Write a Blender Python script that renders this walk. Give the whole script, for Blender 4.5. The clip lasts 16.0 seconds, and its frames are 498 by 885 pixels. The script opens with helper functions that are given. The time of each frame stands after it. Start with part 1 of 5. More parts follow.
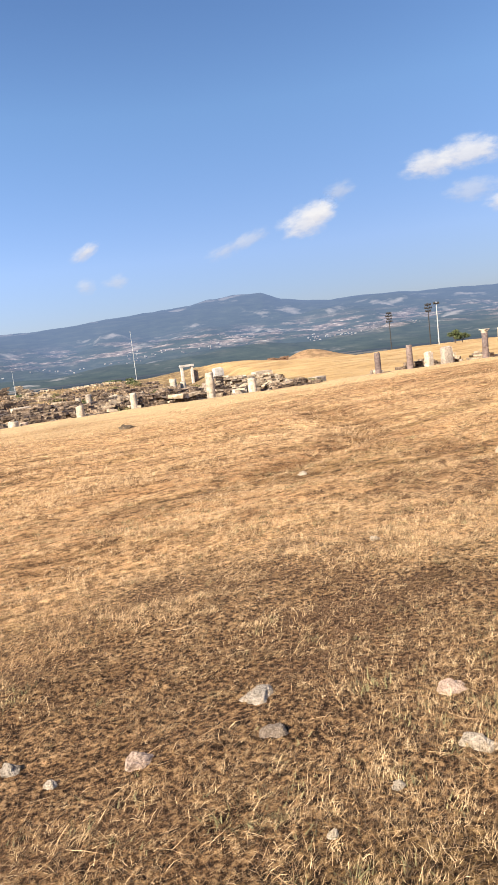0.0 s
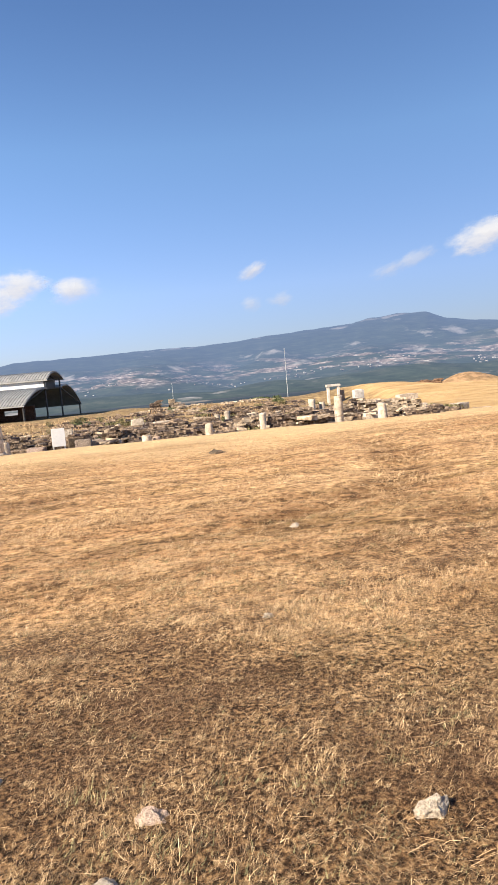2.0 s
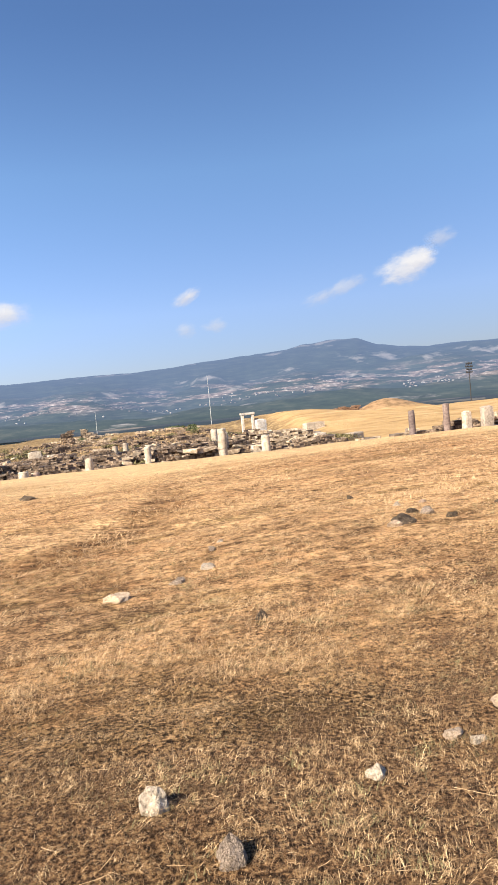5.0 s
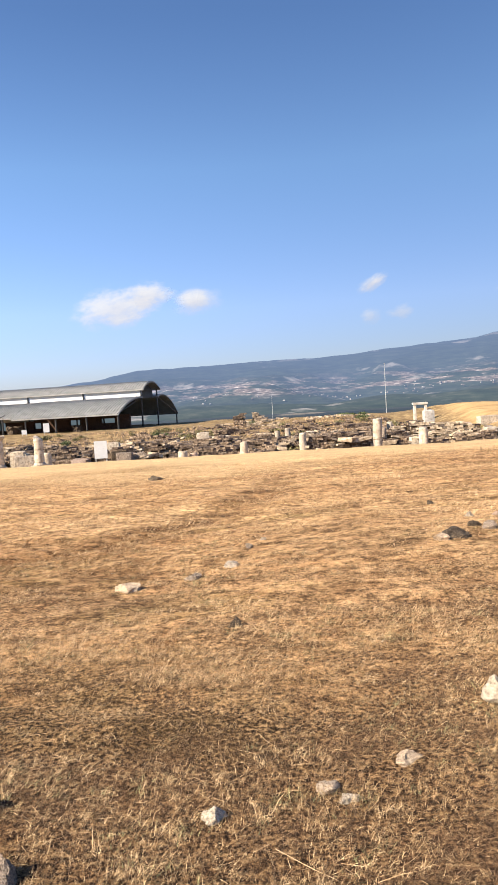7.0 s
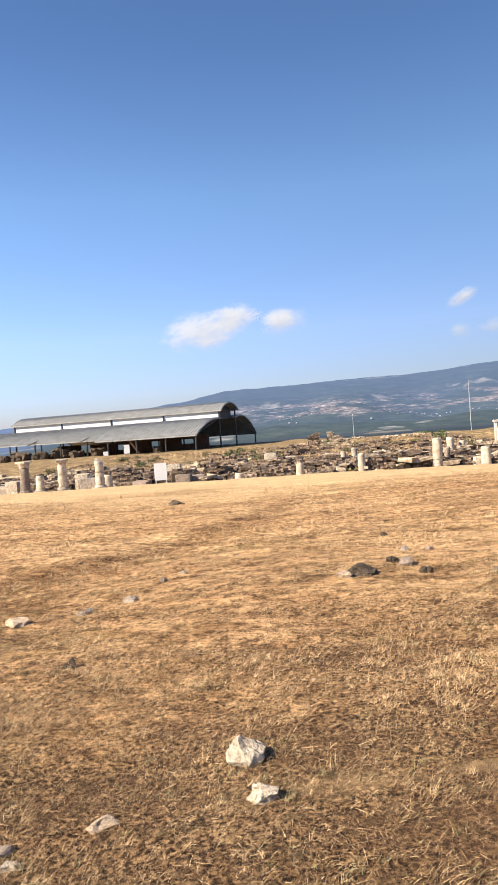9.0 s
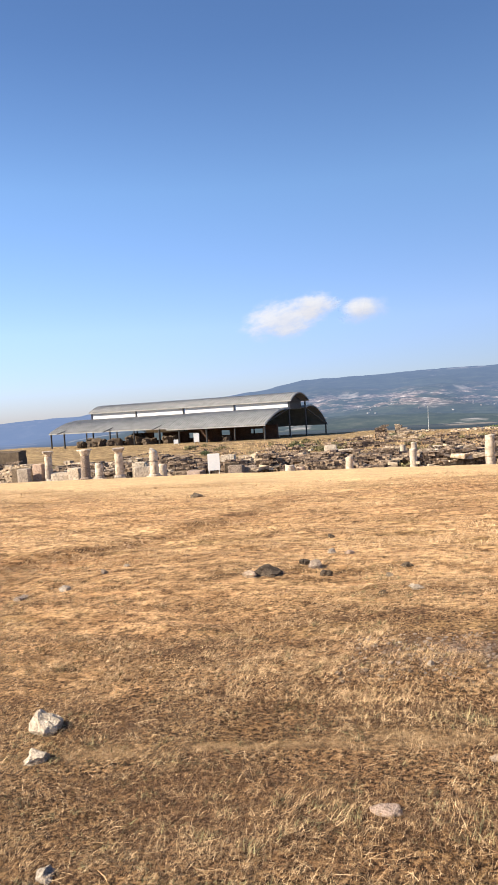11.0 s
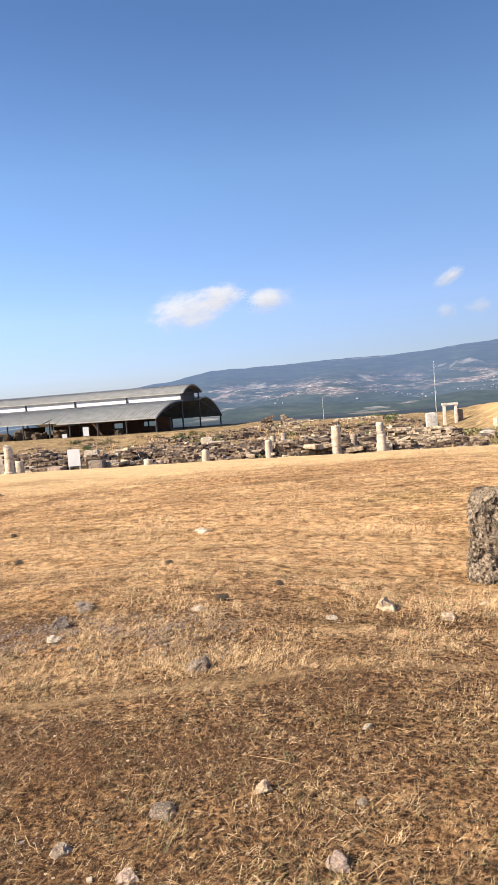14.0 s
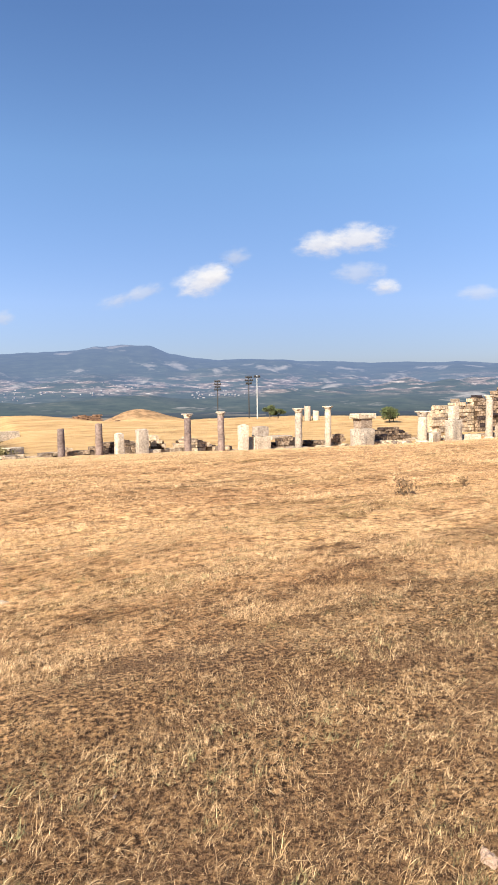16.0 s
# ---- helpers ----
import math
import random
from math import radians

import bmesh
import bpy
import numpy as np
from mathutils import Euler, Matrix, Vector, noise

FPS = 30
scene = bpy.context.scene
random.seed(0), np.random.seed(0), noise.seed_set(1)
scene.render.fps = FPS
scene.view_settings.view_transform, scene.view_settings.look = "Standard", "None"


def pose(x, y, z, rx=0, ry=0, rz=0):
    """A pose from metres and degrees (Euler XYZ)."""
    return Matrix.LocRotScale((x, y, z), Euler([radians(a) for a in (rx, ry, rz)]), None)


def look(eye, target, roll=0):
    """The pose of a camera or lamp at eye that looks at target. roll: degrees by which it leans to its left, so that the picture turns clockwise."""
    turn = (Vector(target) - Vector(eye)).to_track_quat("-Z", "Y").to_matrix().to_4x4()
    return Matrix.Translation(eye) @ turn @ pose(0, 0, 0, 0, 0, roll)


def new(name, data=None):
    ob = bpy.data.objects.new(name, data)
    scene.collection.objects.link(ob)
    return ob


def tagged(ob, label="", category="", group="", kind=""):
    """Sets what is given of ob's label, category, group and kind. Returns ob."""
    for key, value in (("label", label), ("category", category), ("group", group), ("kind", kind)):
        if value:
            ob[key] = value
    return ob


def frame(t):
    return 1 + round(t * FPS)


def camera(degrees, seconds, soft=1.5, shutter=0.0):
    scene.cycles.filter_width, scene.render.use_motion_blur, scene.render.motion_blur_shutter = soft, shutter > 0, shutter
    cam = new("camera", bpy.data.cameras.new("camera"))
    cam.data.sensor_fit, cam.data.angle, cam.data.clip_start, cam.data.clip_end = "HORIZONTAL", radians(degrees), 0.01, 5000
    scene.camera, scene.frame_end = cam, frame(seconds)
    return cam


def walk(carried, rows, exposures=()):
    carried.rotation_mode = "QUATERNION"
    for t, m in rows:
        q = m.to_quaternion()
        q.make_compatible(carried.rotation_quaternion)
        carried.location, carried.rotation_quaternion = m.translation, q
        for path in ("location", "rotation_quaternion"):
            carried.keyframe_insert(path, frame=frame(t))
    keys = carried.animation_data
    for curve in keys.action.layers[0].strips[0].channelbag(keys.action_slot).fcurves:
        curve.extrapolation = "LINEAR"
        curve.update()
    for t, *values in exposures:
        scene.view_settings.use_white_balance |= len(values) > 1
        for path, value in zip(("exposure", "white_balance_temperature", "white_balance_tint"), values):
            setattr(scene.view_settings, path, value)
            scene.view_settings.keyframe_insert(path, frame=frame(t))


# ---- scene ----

# ---------------------------------------------------------------- camera
cam = camera(39.12, 16.0, soft=1.7)
# seconds, eye, yaw, pitch, roll
PATH = [
    (0, (2.873, 0.404, 1.358), -20.30, -8.27, -6.66),
    (0.5, (3.391, 0.302, 1.382), -17.18, -8.83, -7.17),
    (1, (3.790, 0.226, 1.436), -14.02, -8.77, -7.37),
    (1.5, (4.234, 0.164, 1.477), -10.67, -7.50, -6.37),
    (2, (4.646, 0.145, 1.485), -7.80, -5.62, -4.97),
    (2.5, (5.113, 0.216, 1.480), -6.12, -4.20, -5.28),
    (3, (5.564, 0.212, 1.529), -6.41, -3.61, -5.88),
    (3.5, (6.076, 0.149, 1.567), -7.97, -3.61, -6.16),
    (4, (6.772, 0.138, 1.536), -10.04, -3.91, -6.07),
    (4.5, (7.361, 0.067, 1.589), -12.19, -4.05, -5.94),
    (5, (7.892, 0.055, 1.621), -13.14, -3.99, -5.34),
    (5.2, (8.125, 0.040, 1.628), -12.82, -3.70, -4.88),
    (7.3, (9.576, 0.210, 1.587), 4.31, -3.98, -3.84),
    (7.5, (9.747, 0.260, 1.573), 5.97, -3.68, -4.12),
    (8, (10.225, 0.364, 1.582), 7.56, -3.07, -4.40),
    (8.5, (10.720, 0.415, 1.614), 7.91, -2.25, -4.33),
    (8.7, (10.907, 0.440, 1.608), 7.96, -2.09, -4.36),
    (10.8, (12.702, 0.170, 1.705), 14.98, -2.23, -3.14),
    (11, (12.874, 0.183, 1.725), 14.82, -2.48, -3.45),
    (11.5, (13.416, 0.228, 1.696), 13.17, -2.57, -3.54),
    (12, (13.986, 0.139, 1.701), 10.70, -2.97, -4.07),
    (12.5, (14.549, 0.094, 1.699), 8.24, -3.32, -4.49),
    (13, (15.093, 0.114, 1.707), 6.69, -3.35, -4.14),
    (13.3, (15.378, 0.106, 1.709), 6.51, -3.38, -4.16),
    (13.5, (15.556, 0.109, 1.718), 6.72, -3.42, -4.04),
    (14, (16.137, 0.167, 1.711), 7.54, -3.71, -4.26),
    (14.5, (16.636, 0.173, 1.692), 7.01, -4.05, -4.09),
    (15, (17.081, 0.255, 1.673), 4.52, -4.43, -4.12),
    (15.5, (17.596, 0.199, 1.687), -5.75, -4.76, -2.35),
    (15.7, (17.828, 0.171, 1.700), -14.11, -4.72, -1.35),
    (15.9, (18.031, 0.154, 1.734), -26.30, -4.46, -0.77),
    (16, (18.131, 0.146, 1.751), -30.31, -4.32, -0.67),
]


def aim(eye, yaw, pitch, roll):
    a, b = radians(yaw), radians(pitch)
    ahead = Vector((-math.sin(a) * math.cos(b), math.cos(a) * math.cos(b), math.sin(b)))
    return look(eye, Vector(eye) + ahead, roll)


EXPOSURE = 1.63
walk(cam, [(t, aim(eye, yaw, pitch, roll)) for t, eye, yaw, pitch, roll in PATH],
     exposures=[(0.0, EXPOSURE), (14.5, EXPOSURE), (16.0, EXPOSURE + 0.05)])

# ---------------------------------------------------------------- light
SUN_FROM = Vector((-0.82, -0.53, 0.70)).normalized()
sun_elevation = math.asin(SUN_FROM.z)
sun_azimuth = math.atan2(SUN_FROM.x, SUN_FROM.y)
world = bpy.data.worlds.new("sky")
scene.world = world
world.use_nodes = True
wn = world.node_tree
sky = wn.nodes.new("ShaderNodeTexSky")
sky.sky_type = "NISHITA"
sky.sun_disc = False
sky.sun_elevation = sun_elevation
sky.sun_rotation = -sun_azimuth
sky.altitude = 300.0
sky.air_density = 1.0
sky.dust_density = 0.1
sky.ozone_density = 3.5
wn.nodes["Background"].inputs[1].default_value = 0.055
clear_air = wn.nodes.new("ShaderNodeMix")
clear_air.data_type, clear_air.blend_type = "RGBA", "MULTIPLY"
clear_air.inputs[0].default_value = 1.0
up = wn.nodes.new("ShaderNodeSeparateXYZ")
wn.links.new(wn.nodes.new("ShaderNodeTexCoord").outputs["Generated"], up.inputs[0])
tint = wn.nodes.new("ShaderNodeValToRGB")
for place, shade in ((0.12, (0.785, 0.755, 0.925)), (0.30, (0.88, 0.945, 1.03)), (0.46, (0.70, 0.80, 0.94))):
    tint.color_ramp.elements.new(place).color = (*shade, 1)
tint.color_ramp.elements[0].color = (0.37, 0.38, 0.54, 1)
tint.color_ramp.elements.new(0.045).color = (0.56, 0.555, 0.73, 1)
tint.color_ramp.elements[-1].color = (0.62, 0.73, 0.90, 1)
wn.links.new(up.outputs[2], tint.inputs[0])
wn.links.new(tint.outputs[0], clear_air.inputs[7])
wn.links.new(sky.outputs[0], clear_air.inputs[6])
wn.links.new(clear_air.outputs[2], wn.nodes["Background"].inputs[0])
sun_data = bpy.data.lights.new("sun", "SUN")
sun_data.energy = 4.5
sun_data.angle = radians(0.6)
sun_data.color = (1.0, 0.9, 0.76)
sun_lamp = new("sun", sun_data)
sun_lamp.matrix_world = look(SUN_FROM * 50, (0, 0, 0))

# ---------------------------------------------------------------- node helpers
def nodes_of(m):
    m.use_nodes = True
    nt = m.node_tree
    nt.nodes.clear()
    return nt


def add(nt, kind, **inputs):
    n = nt.nodes.new(kind)
    for key, value in inputs.items():
        n.inputs[key].default_value = value
    return n


def noise_node(nt, scale, detail=4.0, rough=0.6, vector=None):
    n = add(nt, "ShaderNodeTexNoise", Scale=scale, Detail=detail, Roughness=rough)
    if vector is not None:
        nt.links.new(vector, n.inputs["Vector"])
    return n


def ramp(nt, source, stops):
    r = nt.nodes.new("ShaderNodeValToRGB")
    while len(r.color_ramp.elements) < len(stops):
        r.color_ramp.elements.new(0.5)
    for e, (pos, col) in zip(r.color_ramp.elements, stops):
        e.position = pos
        e.color = (*col, 1) if len(col) == 3 else col
    nt.links.new(source, r.inputs[0])
    return r.outputs[0]


def mix(nt, kind, a, b, factor):
    n = nt.nodes.new("ShaderNodeMix")
    n.data_type, n.blend_type = "RGBA", kind
    for slot, v in ((0, factor), (6, a), (7, b)):
        if isinstance(v, (int, float)):
            n.inputs[slot].default_value = v
        elif isinstance(v, tuple):
            n.inputs[slot].default_value = (*v, 1)
        else:
            nt.links.new(v, n.inputs[slot])
    return n.outputs[2]


def math_node(nt, op, a, b=0.0):
    n = nt.nodes.new("ShaderNodeMath")
    n.operation = op
    for k, v in enumerate((a, b)):
        if isinstance(v, (int, float)):
            n.inputs[k].default_value = v
        else:
            nt.links.new(v, n.inputs[k])
    return n.outputs[0]


def span(nt, value, a, b, c=0.0, d=1.0):
    n = nt.nodes.new("ShaderNodeMapRange")
    n.interpolation_type = "SMOOTHSTEP"
    nt.links.new(value, n.inputs[0])
    for k, v in enumerate((a, b, c, d)):
        n.inputs[1 + k].default_value = v
    return n.outputs[0]


def finish(nt, colour, rough=0.9, metal=0.0, bump_from=None, bump=0.3, depth=0.02, spec=0.25):
    s = add(nt, "ShaderNodeBsdfPrincipled", Roughness=rough, Metallic=metal)
    s.inputs["Specular IOR Level"].default_value = spec
    if isinstance(colour, tuple):
        s.inputs["Base Color"].default_value = (*colour, 1)
    else:
        nt.links.new(colour, s.inputs["Base Color"])
    if bump_from is not None:
        b = add(nt, "ShaderNodeBump", Strength=bump, Distance=depth)
        nt.links.new(bump_from, b.inputs["Height"])
        nt.links.new(b.outputs[0], s.inputs["Normal"])
    o = nt.nodes.new("ShaderNodeOutputMaterial")
    nt.links.new(s.outputs[0], o.inputs[0])
    return s, o


def rock(name, light, mid, dark, scale=9.0, bump=0.7, depth=0.03, island=False, vary=0.25, pits=0.0, rough=0.92):
    """Weathered stone: three tones over fine and coarse noise, pits with their shade painted dark, each piece a little
    different.
    """
    m = bpy.data.materials.new(name)
    nt = nodes_of(m)
    pos = nt.nodes.new("ShaderNodeTexCoord").outputs["Object"]
    fine = noise_node(nt, scale, 6, 0.65, pos)
    coarse = noise_node(nt, scale * 0.18, 3, 0.5, pos)
    col = ramp(nt, fine.outputs[0], ((0.3, dark), (0.48, mid), (0.66, light)))
    tone = ramp(nt, coarse.outputs[0], ((0.35, (0.72, 0.70, 0.68)), (0.65, (1.1, 1.08, 1.05))))
    col = mix(nt, "MULTIPLY", col, tone, 0.8)
    # hollows of pitted stone get their shade as near-black colour
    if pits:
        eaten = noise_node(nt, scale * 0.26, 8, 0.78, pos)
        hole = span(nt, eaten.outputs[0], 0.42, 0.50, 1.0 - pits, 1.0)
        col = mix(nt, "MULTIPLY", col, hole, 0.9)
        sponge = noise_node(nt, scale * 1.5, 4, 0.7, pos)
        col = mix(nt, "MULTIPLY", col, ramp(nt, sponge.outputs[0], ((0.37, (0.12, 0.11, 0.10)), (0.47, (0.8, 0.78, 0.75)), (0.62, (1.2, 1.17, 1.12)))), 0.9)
    if island:
        rnd = nt.nodes.new("ShaderNodeNewGeometry").outputs["Random Per Island"]
    else:
        rnd = nt.nodes.new("ShaderNodeObjectInfo").outputs["Random"]
    shade = ramp(nt, rnd, ((0.0, (1 - vary, 1 - vary, 1 - vary * 0.9)), (0.5, (1, 0.97, 0.93)), (1.0, (1 + vary * 0.6, 1 + vary * 0.55, 1 + vary * 0.45))))
    col = mix(nt, "MULTIPLY", col, shade, 1.0)
    finish(nt, col, rough, 0.0, fine.outputs[0], bump, depth, 0.2)
    return m


def painted(name, colour, rough=0.5, metal=0.0, scale=3.0, wear=0.2, bump=0.05):
    m = bpy.data.materials.new(name)
    nt = nodes_of(m)
    pos = nt.nodes.new("ShaderNodeTexCoord").outputs["Object"]
    n1 = noise_node(nt, scale, 5, 0.6, pos)
    n2 = noise_node(nt, scale * 9, 3, 0.5, pos)
    low = tuple(c * (1 - wear) for c in colour)
    high = tuple(min(1, c * (1 + wear * 0.4)) for c in colour)
    col = ramp(nt, n1.outputs[0], ((0.35, low), (0.65, high)))
    finish(nt, col, rough, metal, n2.outputs[0], bump, 0.01, 0.4)
    return m


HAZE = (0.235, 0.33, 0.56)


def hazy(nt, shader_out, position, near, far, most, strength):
    """Painted air light over the far backdrop: a blue glow mixed in, growing with the distance from the field."""
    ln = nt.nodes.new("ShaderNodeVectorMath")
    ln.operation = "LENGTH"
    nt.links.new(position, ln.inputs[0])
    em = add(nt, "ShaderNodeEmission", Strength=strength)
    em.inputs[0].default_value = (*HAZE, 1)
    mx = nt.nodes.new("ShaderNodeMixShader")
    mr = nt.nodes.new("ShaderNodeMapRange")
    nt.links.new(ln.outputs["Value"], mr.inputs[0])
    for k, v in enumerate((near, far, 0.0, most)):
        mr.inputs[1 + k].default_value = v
    # extra haze glow painted to the west makes that range read as farther off
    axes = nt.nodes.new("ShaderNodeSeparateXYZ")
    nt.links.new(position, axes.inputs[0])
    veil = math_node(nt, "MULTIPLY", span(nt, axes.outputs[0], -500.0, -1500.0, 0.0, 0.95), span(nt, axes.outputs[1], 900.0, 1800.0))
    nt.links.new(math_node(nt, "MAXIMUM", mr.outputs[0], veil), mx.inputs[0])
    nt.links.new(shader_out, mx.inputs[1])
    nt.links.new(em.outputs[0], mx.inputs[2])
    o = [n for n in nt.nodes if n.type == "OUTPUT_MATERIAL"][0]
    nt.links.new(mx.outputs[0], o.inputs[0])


# ---------------------------------------------------------------- materials
def ground_material():
    m = bpy.data.materials.new("dry_ground")
    nt = nodes_of(m)
    pos = nt.nodes.new("ShaderNodeNewGeometry").outputs["Position"]
    xyz = nt.nodes.new("ShaderNodeSeparateXYZ")
    nt.links.new(pos, xyz.inputs[0])
    squash = nt.nodes.new("ShaderNodeMapping")
    squash.inputs["Scale"].default_value = (0.45, 1.0, 1.0)
    squash.inputs["Rotation"].default_value = (0, 0, radians(-14))
    nt.links.new(pos, squash.inputs[0])
    streak = squash.outputs[0]
    patch = noise_node(nt, 0.22, 5, 0.6, streak)
    clump = noise_node(nt, 1.6, 5, 0.65, streak)
    straw = noise_node(nt, 36.0, 5, 0.75, pos)
    grit = noise_node(nt, 75.0, 3, 0.6, pos)
    dirt = ramp(nt, grit.outputs[0], ((0.3, (0.0435, 0.0261, 0.0166)), (0.55, (0.126, 0.0774, 0.0458)), (0.75, (0.237, 0.154, 0.0948))))
    # near-black stops paint in the shadowed gaps between straws, along with dark soil
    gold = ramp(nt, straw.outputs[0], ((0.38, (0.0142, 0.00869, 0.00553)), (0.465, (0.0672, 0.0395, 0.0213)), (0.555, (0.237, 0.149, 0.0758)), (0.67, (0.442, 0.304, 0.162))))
    bare = ramp(nt, clump.outputs[0], ((0.38, (1, 1, 1)), (0.55, (0, 0, 0))))
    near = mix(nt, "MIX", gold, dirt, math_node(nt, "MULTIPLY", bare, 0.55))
    tone = ramp(nt, patch.outputs[0], ((0.34, (0.74, 0.67, 0.61)), (0.48, (0.98, 0.95, 0.91)), (0.66, (1.12, 1.08, 1.0))))
    near = mix(nt, "MULTIPLY", near, tone, 0.9)
    olive = noise_node(nt, 0.5, 4, 0.6, streak)
    weeds = ramp(nt, olive.outputs[0], ((0.52, (0, 0, 0)), (0.66, (1, 1, 1))))
    near = mix(nt, "MULTIPLY", near, (0.60, 0.64, 0.48), math_node(nt, "MULTIPLY", weeds, 0.8))
    near = mix(nt, "MULTIPLY", near, (1.0, 0.94, 0.89), 1.0)
    # the open field beyond the first metres is smoother, evenly golden straw
    pale = ramp(nt, noise_node(nt, 3.2, 7, 0.78, pos).outputs[0], ((0.3, (0.34, 0.207, 0.109)), (0.43, (0.561, 0.375, 0.207)), (0.55, (0.656, 0.462, 0.265)), (0.72, (0.703, 0.525, 0.312))))
    pale = mix(nt, "MULTIPLY", pale, tone, 0.9)
    # dark flecks are tuft shade and bare soil painted into the colour
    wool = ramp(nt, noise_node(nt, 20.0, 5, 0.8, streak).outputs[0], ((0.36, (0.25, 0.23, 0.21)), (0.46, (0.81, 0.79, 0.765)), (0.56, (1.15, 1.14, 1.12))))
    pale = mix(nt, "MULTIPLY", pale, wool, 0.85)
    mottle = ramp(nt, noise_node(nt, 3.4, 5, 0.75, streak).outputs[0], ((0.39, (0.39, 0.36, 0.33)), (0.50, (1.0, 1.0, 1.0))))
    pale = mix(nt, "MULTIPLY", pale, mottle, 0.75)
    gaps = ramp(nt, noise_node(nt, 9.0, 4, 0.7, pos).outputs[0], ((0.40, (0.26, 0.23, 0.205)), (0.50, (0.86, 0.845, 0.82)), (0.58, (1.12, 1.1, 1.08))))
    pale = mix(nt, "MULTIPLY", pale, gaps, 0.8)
    ruddy = span(nt, noise_node(nt, 0.4, 4, 0.6, streak).outputs[0], 0.36, 0.60)
    pale = mix(nt, "MULTIPLY", pale, mix(nt, "MIX", (1.04, 1.0, 0.96), (1.0, 0.925, 0.87), ruddy), 1.0)
    band = noise_node(nt, 1.0, 7, 0.78, streak)
    pale = mix(nt, "MULTIPLY", pale, ramp(nt, band.outputs[0], ((0.38, (0.36, 0.33, 0.295)), (0.465, (0.72, 0.69, 0.65)), (0.535, (1.05, 1.04, 1.02)))), 0.62)
    greyed = ramp(nt, noise_node(nt, 0.7, 5, 0.7, streak).outputs[0], ((0.54, (0, 0, 0)), (0.64, (1, 1, 1))))
    pale = mix(nt, "MULTIPLY", pale, mix(nt, "MIX", (1.0, 1.0, 1.0), (0.62, 0.64, 0.55), greyed), 0.8)
    reach = math_node(nt, "ADD", xyz.outputs[1], math_node(nt, "MULTIPLY", math_node(nt, "SUBTRACT", patch.outputs[0], 0.5), 7.0))
    reach = math_node(nt, "ADD", reach, math_node(nt, "MULTIPLY", math_node(nt, "SUBTRACT", clump.outputs[0], 0.5), 7.0))
    reach = math_node(nt, "ADD", reach, math_node(nt, "MULTIPLY", math_node(nt, "SUBTRACT", straw.outputs[0], 0.5), 7.0))
    # the brown strip is narrower where the walk begins and ends
    reach = math_node(nt, "ADD", reach, math_node(nt, "ADD", span(nt, xyz.outputs[0], 9.0, 5.0, 0.0, 0.3), span(nt, xyz.outputs[0], 17.0, 20.0, 0.0, 1.0)))
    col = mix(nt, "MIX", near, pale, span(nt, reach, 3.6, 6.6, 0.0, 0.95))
    # belt of withered brown weeds beside the walk
    belt = math_node(nt, "MULTIPLY", span(nt, math_node(nt, "ADD", xyz.outputs[1], math_node(nt, "MULTIPLY", clump.outputs[0], 2.4)), 7.4, 4.4), math_node(nt, "MULTIPLY", span(nt, xyz.outputs[0], 11.0, 13.5), span(nt, xyz.outputs[0], 19.0, 17.0)))
    col = mix(nt, "MULTIPLY", col, (0.93, 0.88, 0.86), belt)
    # trodden lighter strip along the edge of the field
    edge = math_node(nt, "MULTIPLY", span(nt, math_node(nt, "ADD", xyz.outputs[1], math_node(nt, "MULTIPLY", math_node(nt, "SUBTRACT", patch.outputs[0], 0.5), 14.0)), 16.0, 25.0), span(nt, xyz.outputs[1], 43.0, 40.5))
    col = mix(nt, "MIX", col, (0.60, 0.425, 0.225), math_node(nt, "MULTIPLY", edge, 0.6))
    # a narrow trodden path crossing the near field
    line = math_node(nt, "SUBTRACT", xyz.outputs[1], math_node(nt, "ADD", math_node(nt, "MULTIPLY", xyz.outputs[0], 0.117), 2.30))
    line = math_node(nt, "ADD", line, math_node(nt, "MULTIPLY", math_node(nt, "SUBTRACT", clump.outputs[0], 0.5), 0.5))
    trod = math_node(nt, "MULTIPLY", span(nt, math_node(nt, "ABSOLUTE", line), 0.11, 0.02), math_node(nt, "MULTIPLY", span(nt, xyz.outputs[0], 10.0, 11.5), span(nt, xyz.outputs[0], 18.0, 16.0)))
    col = mix(nt, "MIX", col, (0.37, 0.24, 0.125), math_node(nt, "MULTIPLY", math_node(nt, "MULTIPLY", trod, span(nt, noise_node(nt, 6.0, 4, 0.7, streak).outputs[0], 0.34, 0.56)), 0.7))
    # bare stony scarp above the path, and the worn wheel track that bends away down the field
    bare_y = math_node(nt, "ABSOLUTE", math_node(nt, "SUBTRACT", xyz.outputs[1], math_node(nt, "ADD", 4.85, math_node(nt, "MULTIPLY", math_node(nt, "SUBTRACT", clump.outputs[0], 0.5), 1.6))))
    scarp = math_node(nt, "MULTIPLY", span(nt, bare_y, 0.42, 0.12), math_node(nt, "MULTIPLY", span(nt, xyz.outputs[0], 12.0, 12.9), span(nt, xyz.outputs[0], 15.6, 14.6)))
    gravel = ramp(nt, noise_node(nt, 42.0, 4, 0.7, pos).outputs[0], ((0.38, (0.05, 0.034, 0.025)), (0.5, (0.17, 0.12, 0.095)), (0.64, (0.38, 0.29, 0.24))))
    col = mix(nt, "MIX", col, gravel, math_node(nt, "MULTIPLY", math_node(nt, "MULTIPLY", scarp, span(nt, noise_node(nt, 7.0, 4, 0.7, pos).outputs[0], 0.40, 0.58)), 0.8))
    bend = math_node(nt, "SUBTRACT", 10.6, math_node(nt, "DIVIDE", 9.66, math_node(nt, "SUBTRACT", math_node(nt, "MAXIMUM", xyz.outputs[1], 7.0), 5.8)))
